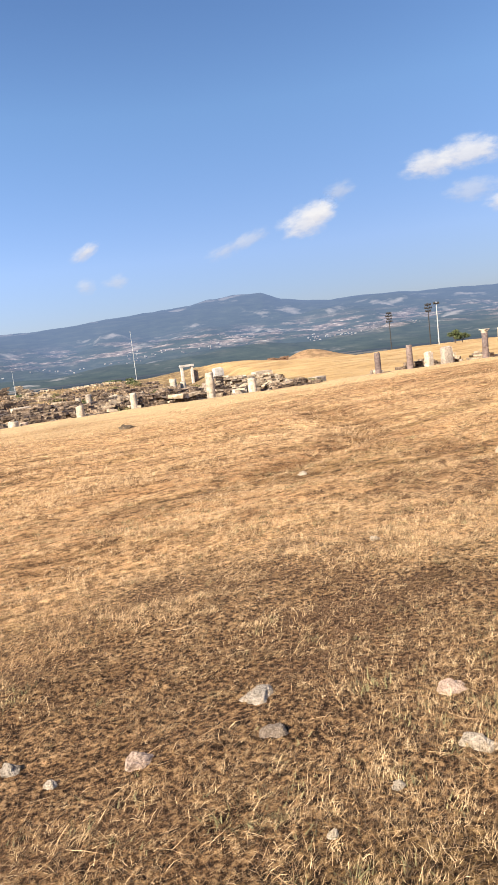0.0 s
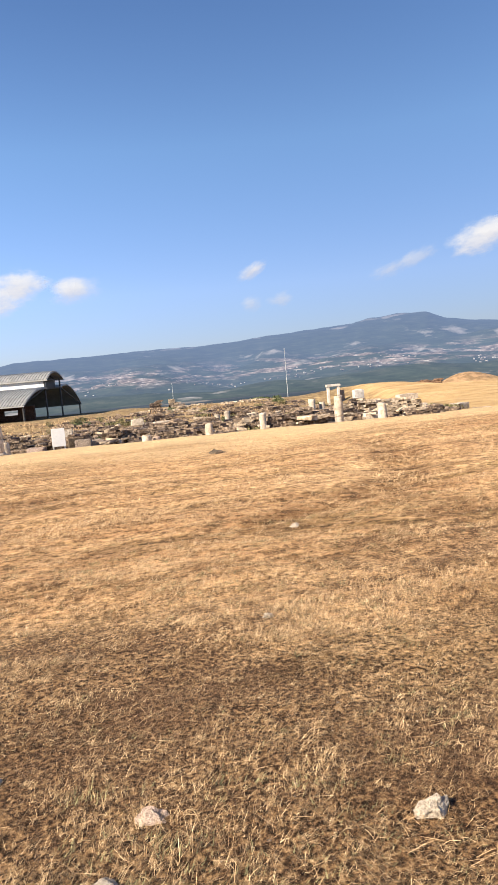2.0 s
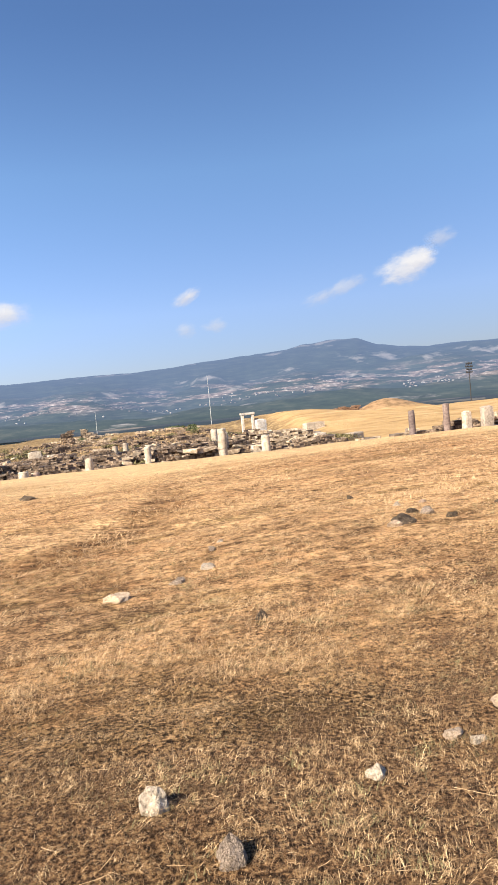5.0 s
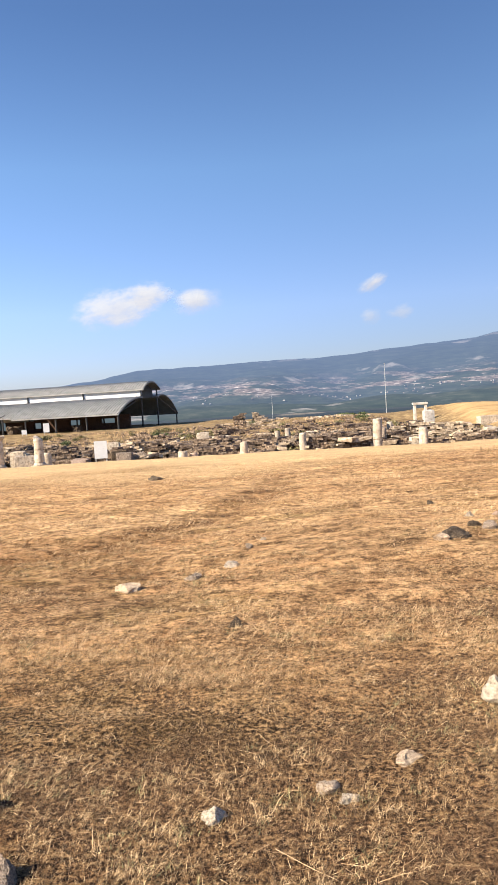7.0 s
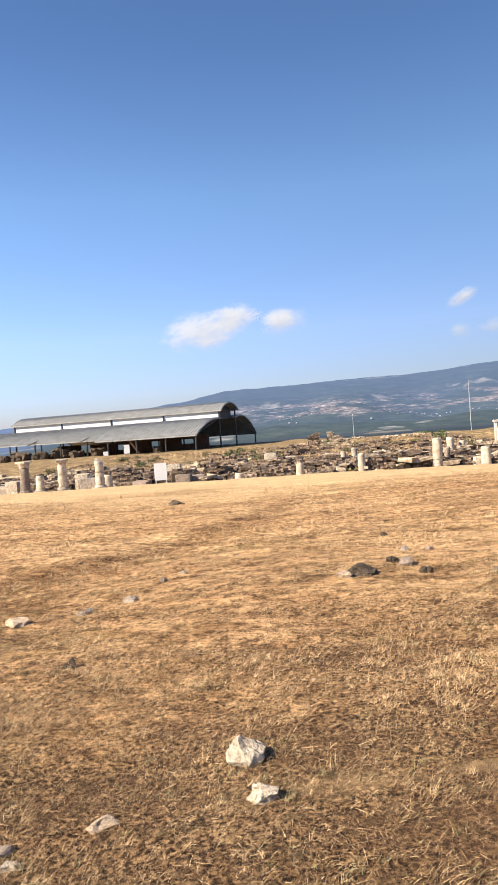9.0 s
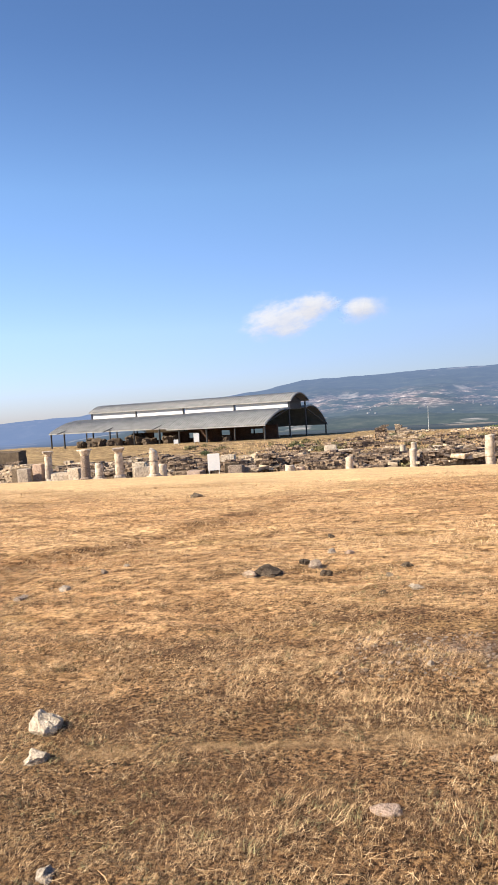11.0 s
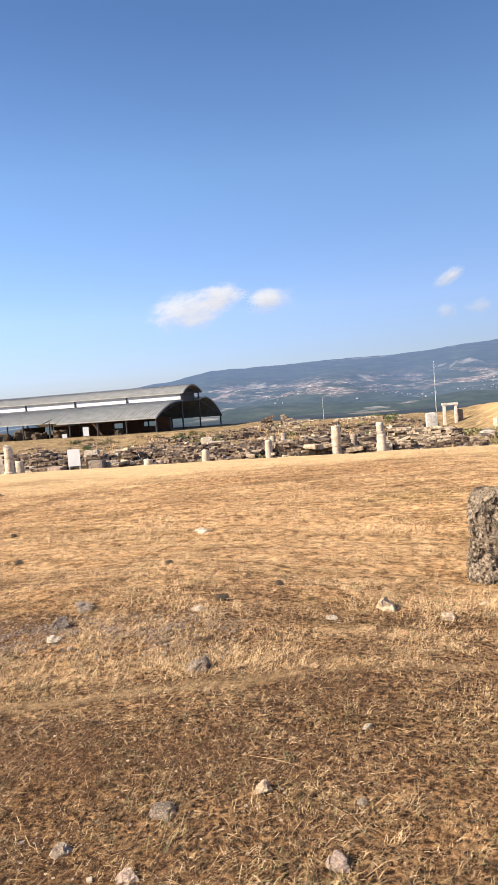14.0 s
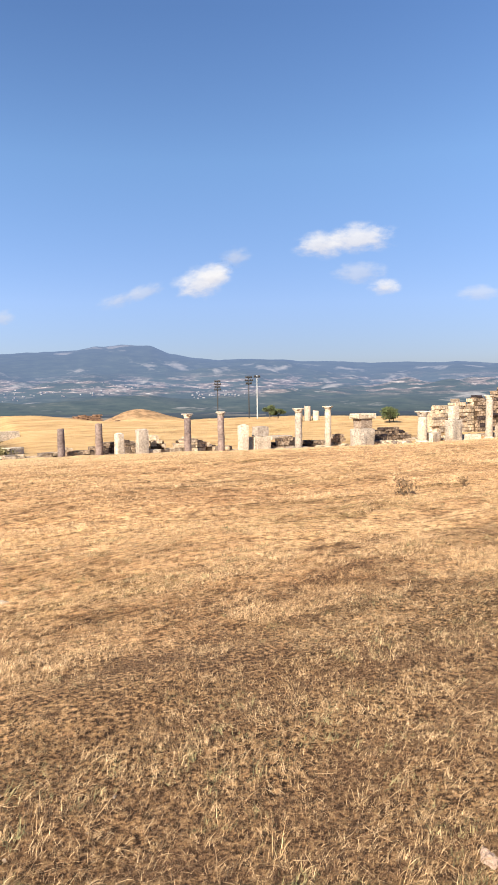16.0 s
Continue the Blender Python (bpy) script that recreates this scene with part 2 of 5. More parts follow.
    aside = math_node(nt, "ADD", math_node(nt, "SUBTRACT", xyz.outputs[0], bend), math_node(nt, "MULTIPLY", math_node(nt, "SUBTRACT", clump.outputs[0], 0.5), 1.4))
    worn = math_node(nt, "MULTIPLY", span(nt, math_node(nt, "ABSOLUTE", aside), 0.75, 0.2), math_node(nt, "MULTIPLY", span(nt, xyz.outputs[1], 7.2, 8.2), span(nt, xyz.outputs[1], 18.0, 15.0)))
    worn = math_node(nt, "MULTIPLY", worn, span(nt, noise_node(nt, 4.0, 4, 0.7, streak).outputs[0], 0.36, 0.56))
    col = mix(nt, "MULTIPLY", col, (0.42, 0.37, 0.33), math_node(nt, "MULTIPLY", worn, 0.9))
    meadow = ramp(nt, noise_node(nt, 0.35, 7, 0.7, streak).outputs[0], ((0.33, (0.237, 0.146, 0.0656)), (0.5, (0.395, 0.257, 0.118)), (0.68, (0.49, 0.34, 0.17))))
    col = mix(nt, "MIX", col, meadow, span(nt, xyz.outputs[1], 43.0, 47.0))
    # the bare brown mound on the meadow
    off = nt.nodes.new("ShaderNodeVectorMath")
    off.operation = "DISTANCE"
    off.inputs[1].default_value = (79.7, 160.0, -3.6)
    nt.links.new(pos, off.inputs[0])
    heap = span(nt, math_node(nt, "ADD", off.outputs["Value"], math_node(nt, "MULTIPLY", clump.outputs[0], 3.0)), 12.5, 7.0)
    col = mix(nt, "MIX", col, mix(nt, "MIX", (0.12, 0.075, 0.042), (0.29, 0.18, 0.10), span(nt, noise_node(nt, 0.6, 5, 0.7, pos).outputs[0], 0.36, 0.6)), math_node(nt, "MULTIPLY", heap, 0.9))
    # excavated ground among the walls
    dug = ramp(nt, noise_node(nt, 0.9, 6, 0.7, pos).outputs[0], ((0.3, (0.0237, 0.0158, 0.0111)), (0.48, (0.0672, 0.0458, 0.0292)), (0.57, (0.261, 0.19, 0.0948)), (0.7, (0.316, 0.237, 0.115)), (0.78, (0.118, 0.107, 0.0474))))
    in_dig = math_node(nt, "MULTIPLY", span(nt, xyz.outputs[1], 41.5, 43.0), span(nt, math_node(nt, "SUBTRACT", xyz.outputs[0], math_node(nt, "MULTIPLY", math_node(nt, "SUBTRACT", xyz.outputs[1], 45.0), 0.14)), 30.0, 26.5))
    in_dig = math_node(nt, "MULTIPLY", in_dig, span(nt, xyz.outputs[1], 80.0, 60.0, 0.7, 1.0))
    col = mix(nt, "MIX", col, dug, in_dig)
    # valley floor: dark orchards and pale plots
    plots = add(nt, "ShaderNodeTexVoronoi", Scale=0.009)
    nt.links.new(pos, plots.inputs["Vector"])
    sep = nt.nodes.new("ShaderNodeSeparateColor")
    nt.links.new(plots.outputs["Color"], sep.inputs[0])
    valley = ramp(nt, sep.outputs[0], ((0.0, (0.014, 0.019, 0.014)), (0.72, (0.023, 0.028, 0.020)), (0.9, (0.04, 0.042, 0.03)), (0.97, (0.16, 0.135, 0.095))))
    tree = ramp(nt, noise_node(nt, 0.05, 5, 0.7, pos).outputs[0], ((0.35, (0.55, 0.55, 0.55)), (0.65, (1.2, 1.2, 1.2))))
    valley = mix(nt, "MULTIPLY", valley, tree, 1.0)
    col = mix(nt, "MIX", col, valley, span(nt, xyz.outputs[1], 240.0, 420.0))
    rise = math_node(nt, "ADD", straw.outputs[0], math_node(nt, "MULTIPLY", clump.outputs[0], 1.5))
    s, o = finish(nt, col, 0.95, 0.0, rise, 0.9, 0.05, 0.1)
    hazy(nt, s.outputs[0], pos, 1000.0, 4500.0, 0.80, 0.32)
    return m


def mountain_material():
    m = bpy.data.materials.new("forested_slope")
    nt = nodes_of(m)
    pos = nt.nodes.new("ShaderNodeNewGeometry").outputs["Position"]
    xyz = nt.nodes.new("ShaderNodeSeparateXYZ")
    nt.links.new(pos, xyz.inputs[0])
    wide = nt.nodes.new("ShaderNodeMapping")
    wide.inputs["Scale"].default_value = (1.0, 0.5, 8.0)
    nt.links.new(pos, wide.inputs[0])
    wood = ramp(nt, noise_node(nt, 0.012, 7, 0.7, wide.outputs[0]).outputs[0], ((0.35, (0.020, 0.030, 0.020)), (0.55, (0.038, 0.05, 0.032)), (0.72, (0.075, 0.08, 0.055))))
    fields = ramp(nt, noise_node(nt, 0.007, 6, 0.62, wide.outputs[0]).outputs[0], ((0.49, (0, 0, 0)), (0.57, (1, 1, 1))))
    low = span(nt, xyz.outputs[2], 95.0, 30.0)
    rocky = math_node(nt, "MULTIPLY", span(nt, xyz.outputs[0], 900.0, 1700.0), span(nt, xyz.outputs[2], 75.0, 40.0))
    low = math_node(nt, "MULTIPLY", math_node(nt, "MAXIMUM", low, rocky), span(nt, xyz.outputs[2], -30.0, 6.0, 0.04, 1.0))
    open_land = ramp(nt, noise_node(nt, 0.03, 5, 0.7, wide.outputs[0]).outputs[0], ((0.35, (0.045, 0.042, 0.03)), (0.48, (0.15, 0.115, 0.092)), (0.58, (0.29, 0.235, 0.20)), (0.66, (0.60, 0.54, 0.49))))
    col = mix(nt, "MIX", wood, open_land, math_node(nt, "MULTIPLY", fields, low))
    scars = ramp(nt, noise_node(nt, 0.004, 5, 0.6, pos).outputs[0], ((0.60, (0, 0, 0)), (0.68, (1, 1, 1))))
    col = mix(nt, "MIX", col, (0.34, 0.31, 0.28), math_node(nt, "MULTIPLY", scars, 0.7))
    s, o = finish(nt, col, 1.0, 0.0, None, 0, 0, 0.0)
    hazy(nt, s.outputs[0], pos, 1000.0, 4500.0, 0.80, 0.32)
    return m


def village_material():
    m = bpy.data.materials.new("pale_house_wall")
    nt = nodes_of(m)
    geo = nt.nodes.new("ShaderNodeNewGeometry")
    col = ramp(nt, geo.outputs["Random Per Island"], ((0.0, (0.15, 0.11, 0.09)), (0.6, (0.30, 0.27, 0.24)), (1.0, (0.40, 0.375, 0.345))))
    s, o = finish(nt, col, 0.9, 0.0, None, 0, 0, 0.1)
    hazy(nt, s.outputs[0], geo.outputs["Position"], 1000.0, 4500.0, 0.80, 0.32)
    return m


def cloud_material(name, density, glow):
    m = bpy.data.materials.new(name)
    nt = nodes_of(m)
    pos = nt.nodes.new("ShaderNodeTexCoord").outputs["Generated"]
    centre = nt.nodes.new("ShaderNodeVectorMath")
    centre.operation = "SUBTRACT"
    centre.inputs[1].default_value = (0.5, 0.5, 0.0)
    nt.links.new(pos, centre.inputs[0])
    flat = nt.nodes.new("ShaderNodeSeparateXYZ")
    nt.links.new(centre.outputs[0], flat.inputs[0])
    r2 = math_node(nt, "ADD", math_node(nt, "MULTIPLY", flat.outputs[0], flat.outputs[0]), math_node(nt, "MULTIPLY", flat.outputs[1], flat.outputs[1]))
    r = math_node(nt, "SQRT", r2)
    seat = nt.nodes.new("ShaderNodeTexCoord").outputs["Object"]
    offset = nt.nodes.new("ShaderNodeVectorMath")
    offset.operation = "ADD"
    nt.links.new(seat, offset.inputs[0])
    rnd = nt.nodes.new("ShaderNodeObjectInfo")
    nt.links.new(rnd.outputs["Location"], offset.inputs[1])
    drawn = nt.nodes.new("ShaderNodeMapping")
    drawn.inputs["Scale"].default_value = (0.62, 1.25, 1.0)
    nt.links.new(offset.outputs[0], drawn.inputs[0])
    puff = noise_node(nt, 0.0115, 6, 0.6, drawn.outputs[0])
    body = math_node(nt, "SUBTRACT", math_node(nt, "ADD", math_node(nt, "MULTIPLY", puff.outputs[0], 0.8), 0.02), r)
    alpha = span(nt, body, -0.04, 0.36, 0.0, density)
    alpha = math_node(nt, "MULTIPLY", alpha, span(nt, r, 0.5, 0.33))
    # sunlit tops and greyer bases are painted in; the card glows by itself
    tint = ramp(nt, math_node(nt, "ADD", flat.outputs[1], math_node(nt, "MULTIPLY", puff.outputs[0], 0.8)), ((0.15, (0.78, 0.76, 0.80)), (0.55, (1.0, 0.97, 0.95))))
    em = add(nt, "ShaderNodeEmission", Strength=glow)
    nt.links.new(tint, em.inputs[0])
    clear = nt.nodes.new("ShaderNodeBsdfTransparent")
    mx = nt.nodes.new("ShaderNodeMixShader")
    nt.links.new(alpha, mx.inputs[0])
    nt.links.new(clear.outputs[0], mx.inputs[1])
    nt.links.new(em.outputs[0], mx.inputs[2])
    o = nt.nodes.new("ShaderNodeOutputMaterial")
    nt.links.new(mx.outputs[0], o.inputs[0])
    return m


def blade_material(name, stops):
    m = bpy.data.materials.new(name)
    nt = nodes_of(m)
    rnd = nt.nodes.new("ShaderNodeNewGeometry").outputs["Random Per Island"]
    pos = nt.nodes.new("ShaderNodeNewGeometry").outputs["Position"]
    clump = span(nt, noise_node(nt, 19.0, 3, 0.6, pos).outputs[0], 0.34, 0.66)
    col = ramp(nt, math_node(nt, "ADD", math_node(nt, "MULTIPLY", rnd, 0.5), math_node(nt, "MULTIPLY", clump, 0.5)), stops)
    patch = ramp(nt, noise_node(nt, 0.8, 4, 0.6, pos).outputs[0], ((0.32, (0.74, 0.67, 0.60)), (0.52, (1, 0.98, 0.95)), (0.7, (1.12, 1.08, 1.02))))
    col = mix(nt, "MULTIPLY", col, patch, 0.9)
    s, o = finish(nt, col, 0.7, 0.0, None, 0, 0, 0.25)
    return m


GROUND = ground_material()
SLOPE = mountain_material()
STRAW = blade_material("dry_straw", ((0.08, (0.035, 0.022, 0.012)), (0.36, (0.13, 0.084, 0.042)), (0.54, (0.31, 0.205, 0.106)), (0.72, (0.50, 0.35, 0.192)), (0.9, (0.66, 0.49, 0.29))))
PALE_STRAW = blade_material("pale_straw", ((0.08, (0.10, 0.058, 0.032)), (0.36, (0.30, 0.188, 0.098)), (0.64, (0.50, 0.335, 0.18)), (0.9, (0.62, 0.45, 0.265))))
BROWN_STRAW = blade_material("withered_brown_straw", ((0.1, (0.045, 0.029, 0.017)), (0.45, (0.145, 0.091, 0.049)), (0.75, (0.275, 0.18, 0.098)), (0.95, (0.41, 0.285, 0.158))))
LANE_WEED = blade_material("lane_weed", ((0.0, (0.075, 0.065, 0.03)), (0.5, (0.20, 0.155, 0.07)), (1.0, (0.36, 0.27, 0.125))))
WEED = blade_material("dry_weed", ((0.0, (0.05, 0.046, 0.022)), (0.5, (0.145, 0.13, 0.06)), (1.0, (0.30, 0.25, 0.12))))
LEAF = blade_material("scrub_leaf", ((0.0, (0.035, 0.05, 0.02)), (0.6, (0.07, 0.09, 0.035)), (1.0, (0.13, 0.14, 0.06))))
MARBLE = rock("weathered_marble", (0.521, 0.454, 0.375), (0.395, 0.336, 0.269), (0.213, 0.17, 0.13), 7.0, 0.5)
WHITE_STONE = rock("white_stone", (0.553, 0.482, 0.395), (0.395, 0.336, 0.265), (0.134, 0.107, 0.0829), 9.0, 0.8)
WHITE_MARBLE = rock("white_marble", (0.632, 0.593, 0.537), (0.553, 0.506, 0.442), (0.332, 0.284, 0.237), 6.0, 0.4)
GREY_STONE = rock("grey_stone", (0.442, 0.363, 0.3), (0.213, 0.167, 0.13), (0.0395, 0.03, 0.0237), 20.0, 0.8)
DARK_STONE = rock("dark_stone", (0.15, 0.115, 0.0829), (0.079, 0.0592, 0.0411), (0.0316, 0.0237, 0.0174), 14.0, 0.8)
WHITE_TRAVERTINE = rock("pale_travertine", (0.6, 0.537, 0.474), (0.316, 0.269, 0.221), (0.0316, 0.0269, 0.0221), 20.0, 1.0, 0.04, pits=0.7)
PINK_STONE = rock("pinkish_stone", (0.46, 0.355, 0.285), (0.35, 0.26, 0.205), (0.19, 0.135, 0.10), 11.0, 0.6)
TAN_STONE = rock("tan_stone", (0.52, 0.42, 0.31), (0.39, 0.30, 0.215), (0.20, 0.145, 0.10), 11.0, 0.6)
RED_STONE = rock("reddish_tile_stone", (0.458, 0.261, 0.174), (0.363, 0.19, 0.118), (0.221, 0.111, 0.0711), 11.0, 0.6)
GREY_SHAFT = rock("grey_violet_marble", (0.269, 0.217, 0.198), (0.182, 0.138, 0.126), (0.103, 0.079, 0.0711), 6.0, 0.4)
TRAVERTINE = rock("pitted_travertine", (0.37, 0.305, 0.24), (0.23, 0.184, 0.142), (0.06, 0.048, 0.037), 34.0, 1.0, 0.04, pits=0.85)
# masonry and wall core darkened: shade between the stones put into their colour
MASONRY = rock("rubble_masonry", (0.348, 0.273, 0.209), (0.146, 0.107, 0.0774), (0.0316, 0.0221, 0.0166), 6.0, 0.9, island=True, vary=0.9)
PALE_RUBBLE = rock("pale_rubble", (0.521, 0.442, 0.348), (0.316, 0.249, 0.178), (0.126, 0.0948, 0.0672), 5.0, 0.7, island=True, vary=0.6)
CORE = rock("wall_core_earth_shade", (0.111, 0.0751, 0.0474), (0.0632, 0.0435, 0.0277), (0.0237, 0.0174, 0.0126), 4.0, 0.7)
BRICK_REMAINS = rock("weathered_brick_remains", (0.316, 0.205, 0.134), (0.205, 0.126, 0.0829), (0.079, 0.0474, 0.0316), 5.0, 0.6, island=True, vary=0.5)
BRICKWORK = rock("brown_brickwork", (0.118, 0.0672, 0.0435), (0.0672, 0.0379, 0.0261), (0.0316, 0.0182, 0.0134), 5.0, 0.6)
ROOF_METAL = painted("galvanised_roof_sheet", (0.245, 0.237, 0.221), 0.55, 0.1, 0.8, 0.25)
STEEL = painted("dark_steel", (0.0474, 0.0458, 0.0435), 0.55, 0.3, 2.0, 0.3)
WHITE_PANEL = painted("white_panel", (0.585, 0.577, 0.561), 0.4, 0.0, 1.0, 0.08)
MAST_PAINT = painted("pale_mast_paint", (0.50, 0.50, 0.49), 0.4, 0.2, 2.0, 0.1)
POLE_WOOD = painted("tarred_pole", (0.03, 0.026, 0.023), 0.8, 0.0, 3.0, 0.3, 0.2)
CONCRETE = painted("pale_concrete", (0.42, 0.41, 0.385), 0.85, 0.0, 2.0, 0.2, 0.2)
BARK = painted("bark", (0.0948, 0.0672, 0.0474), 0.95, 0.0, 8.0, 0.4, 0.5)
PRINT = painted("faded_print", (0.585, 0.585, 0.585), 0.5, 0.0, 4.0, 0.2)
CLOUD = cloud_material("bright_cloud", 0.80, 0.315)
VILLAGE = village_material()
CLOUD_THIN = cloud_material("thin_cloud", 0.40, 0.285)


# ---------------------------------------------------------------- shape helpers
rng = np.random.default_rng(7)
LATTICE = rng.random((256, 256))


def value_noise(x, y):
    """Smooth noise over the plan, 0 to 1, for arrays."""
    x, y = np.asarray(x, float), np.asarray(y, float)
    i, j = np.floor(x).astype(int), np.floor(y).astype(int)
    u, v = x - i, y - j
    u, v = u * u * (3 - 2 * u), v * v * (3 - 2 * v)
    g = lambda a, b: LATTICE[a % 256, b % 256]
    return (g(i, j) * (1 - u) + g(i + 1, j) * u) * (1 - v) + (g(i, j + 1) * (1 - u) + g(i + 1, j + 1) * u) * v


def fractal(x, y, octaves=4):
    total, size = 0.0, 1.0
    for k in range(octaves):
        total = total + size * (value_noise(x * 2**k + 17 * k, y * 2**k + 31 * k) - 0.5)
        size *= 0.5
    return total


def smooth(v, a, b):
    t = np.clip((np.asarray(v, float) - a) / (b - a), 0, 1)
    return t * t * (3 - 2 * t)


def hill(x, y, cx, cy, h, r2):
    return h * np.exp(-((x - cx) ** 2 + (y - cy) ** 2) / r2)


def terrain(x, y):
    """Height of the ground: a field that slopes down to the ruins, the dig, a bank, then the valley."""
    x, y = np.asarray(x, float), np.asarray(y, float)
    s, f = 3 * np.tanh((x - 10) / 30), np.clip(y, -15, 46) / 10
    field = (-0.1141) + (0.1634) * f + (-0.1506) * f * f + (0.2388) * s + (-0.069) * s * f + (-0.0098) * s * s * f
    field = field + hill(x, y, 11.6, 7.6, 0.13, 5) + hill(x, y, 14.8, 6.8, 0.10, 3) - hill(x, y, 9.6, 3.3, 0.10, 2)
    field = field - hill(x, y, 6, 20, 0.20, 50) - hill(x, y, 18.4, 8.8, 0.15, 5)
    field = field - 0.34 * smooth(x, 24, 42) * smooth(y, 10, 30) - 0.12 * smooth(x, 10, 18) * smooth(y, 25, 38) - hill(x, y, 17.4, 6.2, 0.08, 3)
    field = field - 0.2 * smooth(x, 54, 66) * smooth(y, 24, 36)
    field = field + 0.05 * fractal(x * 0.5, y * 0.5, 3)
    # hummocks, the worn wheel track and the low scarp above the path
    field = field + 0.06 * fractal(x * 0.8 + 0.2 * y, y * 1.7, 3) * smooth(y, 0.6, 2.0) * (1 - smooth(y, 30, 41))
    bend = 10.6 - 9.66 / (np.maximum(y, 7.0) - 5.8)
    field = field - 0.07 * np.exp(-(((x - bend) / 0.5) ** 2)) * smooth(y, 7.2, 8.2) * (1 - smooth(y, 15, 18))
    field = field + 0.07 * (smooth(y + 0.5 * fractal(x * 1.3, y * 0.7, 3), 4.45, 4.85) - smooth(y, 5.2, 7.5)) * smooth(x, 11.5, 12.8) * (1 - smooth(x, 15.5, 17))
    dig = np.interp(y, [42, 46, 60, 80, 92, 108, 125, 170, 260, 420, 1400], [-2.3, -2.5, -2.9, -3.1, -3.05, -2.75, -3.6, -5, -11, -28, -60])
    flat = np.interp(y, [42, 46, 60, 80, 100, 120, 150, 190, 260, 420, 1400], [-2.3, -2.5, -2.9, -3.0, -3.05, -3.35, -3.8, -6, -11, -28, -60])
    bank = smooth(x, 0, 13)
    dig = flat * (1 - bank) + dig * bank
    meadow = np.interp(y, [42, 50, 80, 100, 112, 140, 260, 420, 1400], [-2.75, -2.9, -2.5, -2.0, -1.9, -3.6, -11, -28, -60])
    slope = np.interp(y, [42, 50, 80, 100, 131, 160, 200, 260, 420, 1400], [-2.75, -2.9, -3.1, -3.45, -4.25, -6.1, -9.5, -14, -30, -60])
    lower = smooth(x, 40, 66)
    meadow = meadow * (1 - lower) + slope * lower
    meadow = meadow - 0.045 * np.clip(x - 105, 0, 60) * smooth(y, 45, 90) * (1 - smooth(y, 150, 300))
    lane = -1.2 * np.exp(-(((x - 30) / 3.5) ** 2)) * smooth(y, 60, 90) * (1 - smooth(y, 103, 116))
    right = smooth(x - 0.14 * np.clip(y - 45, 0, 60), 26, 31)
    far = dig * (1 - right) + meadow * right + lane
    far = far + 0.35 * fractal(x * 0.12, y * 0.12, 4) * smooth(y, 44, 60) * (1 - smooth(y, 150, 250))
    far = far + hill(x, y, 79.7, 160, 3.3, 46) + hill(x, y, 88.0, 161, 1.2, 30)
    w = smooth(y, 41.5, 44.5)
    z = field * (1 - w) + far * w
    out = np.maximum(np.abs(x - 15) - 110, 0)
    fall = np.minimum(out * 0.06, 56) * (1 - smooth(y, 300, 1400))
    behind = np.minimum(np.maximum(-y - 40, 0) * 0.05, 56)
    return np.maximum(z - fall - behind, -60.0)


def tz(x, y):
    return float(terrain(x, y))


def link_mesh(name, verts, faces, material, smooth_shade=False):
    me = bpy.data.meshes.new(name)
    me.from_pydata(verts, [], faces)
    me.materials.append(material)
    if smooth_shade:
        me.polygons.foreach_set("use_smooth", np.ones(len(me.polygons), bool))
    me.update()
    return me


def mesh_of(bm, name, material, smooth_shade=False):
    me = bpy.data.meshes.new(name)
    bm.normal_update()
    bm.to_mesh(me)
    bm.free()
    me.materials.append(material)
    if smooth_shade:
        me.polygons.foreach_set("use_smooth", np.ones(len(me.polygons), bool))
    return me


def thing(name, label, category, m, group="", kind=""):
    ob = new(name)
    ob.empty_display_size = 0.2
    ob.matrix_world = m
    return tagged(ob, label, category, group, kind)


def part(name, bm, material, parent, label="", smooth_shade=False, kind=""):
    me = bm if isinstance(bm, bpy.types.Mesh) else mesh_of(bm, name, material, smooth_shade)
    ob = new(name, me)
    ob.parent = parent
    return tagged(ob, label, kind=kind)


def solid(name, bm, material, label, category, m, group="", kind="", smooth_shade=False):
    ob = new(name, mesh_of(bm, name, material, smooth_shade))
    ob.matrix_world = m
    return tagged(ob, label, category, group, kind)


def box(bm, x, y, z, sx, sy, sz, bevel=0.0, turn=0.0):
    """A box with its base centre at (x, y, z)."""
    m = Matrix.Translation((x, y, z + sz / 2)) @ Matrix.Rotation(turn, 4, "Z") @ Matrix.Diagonal((sx, sy, sz, 1))
    made = bmesh.ops.create_cube(bm, size=1, matrix=m)["verts"]
    if bevel:
        edges = list({e for v in made for e in v.link_edges})
        bmesh.ops.bevel(bm, geom=edges, offset=bevel, segments=2, affect="EDGES")
    return made


def rod(bm, a, b, r, sides=8, r2=None):
    a, b = Vector(a), Vector(b)
    m = Matrix.Translation((a + b) / 2) @ (b - a).to_track_quat("Z", "Y").to_matrix().to_4x4()
    bmesh.ops.create_cone(bm, cap_ends=True, segments=sides, radius1=r, radius2=r if r2 is None else r2, depth=(b - a).length, matrix=m)


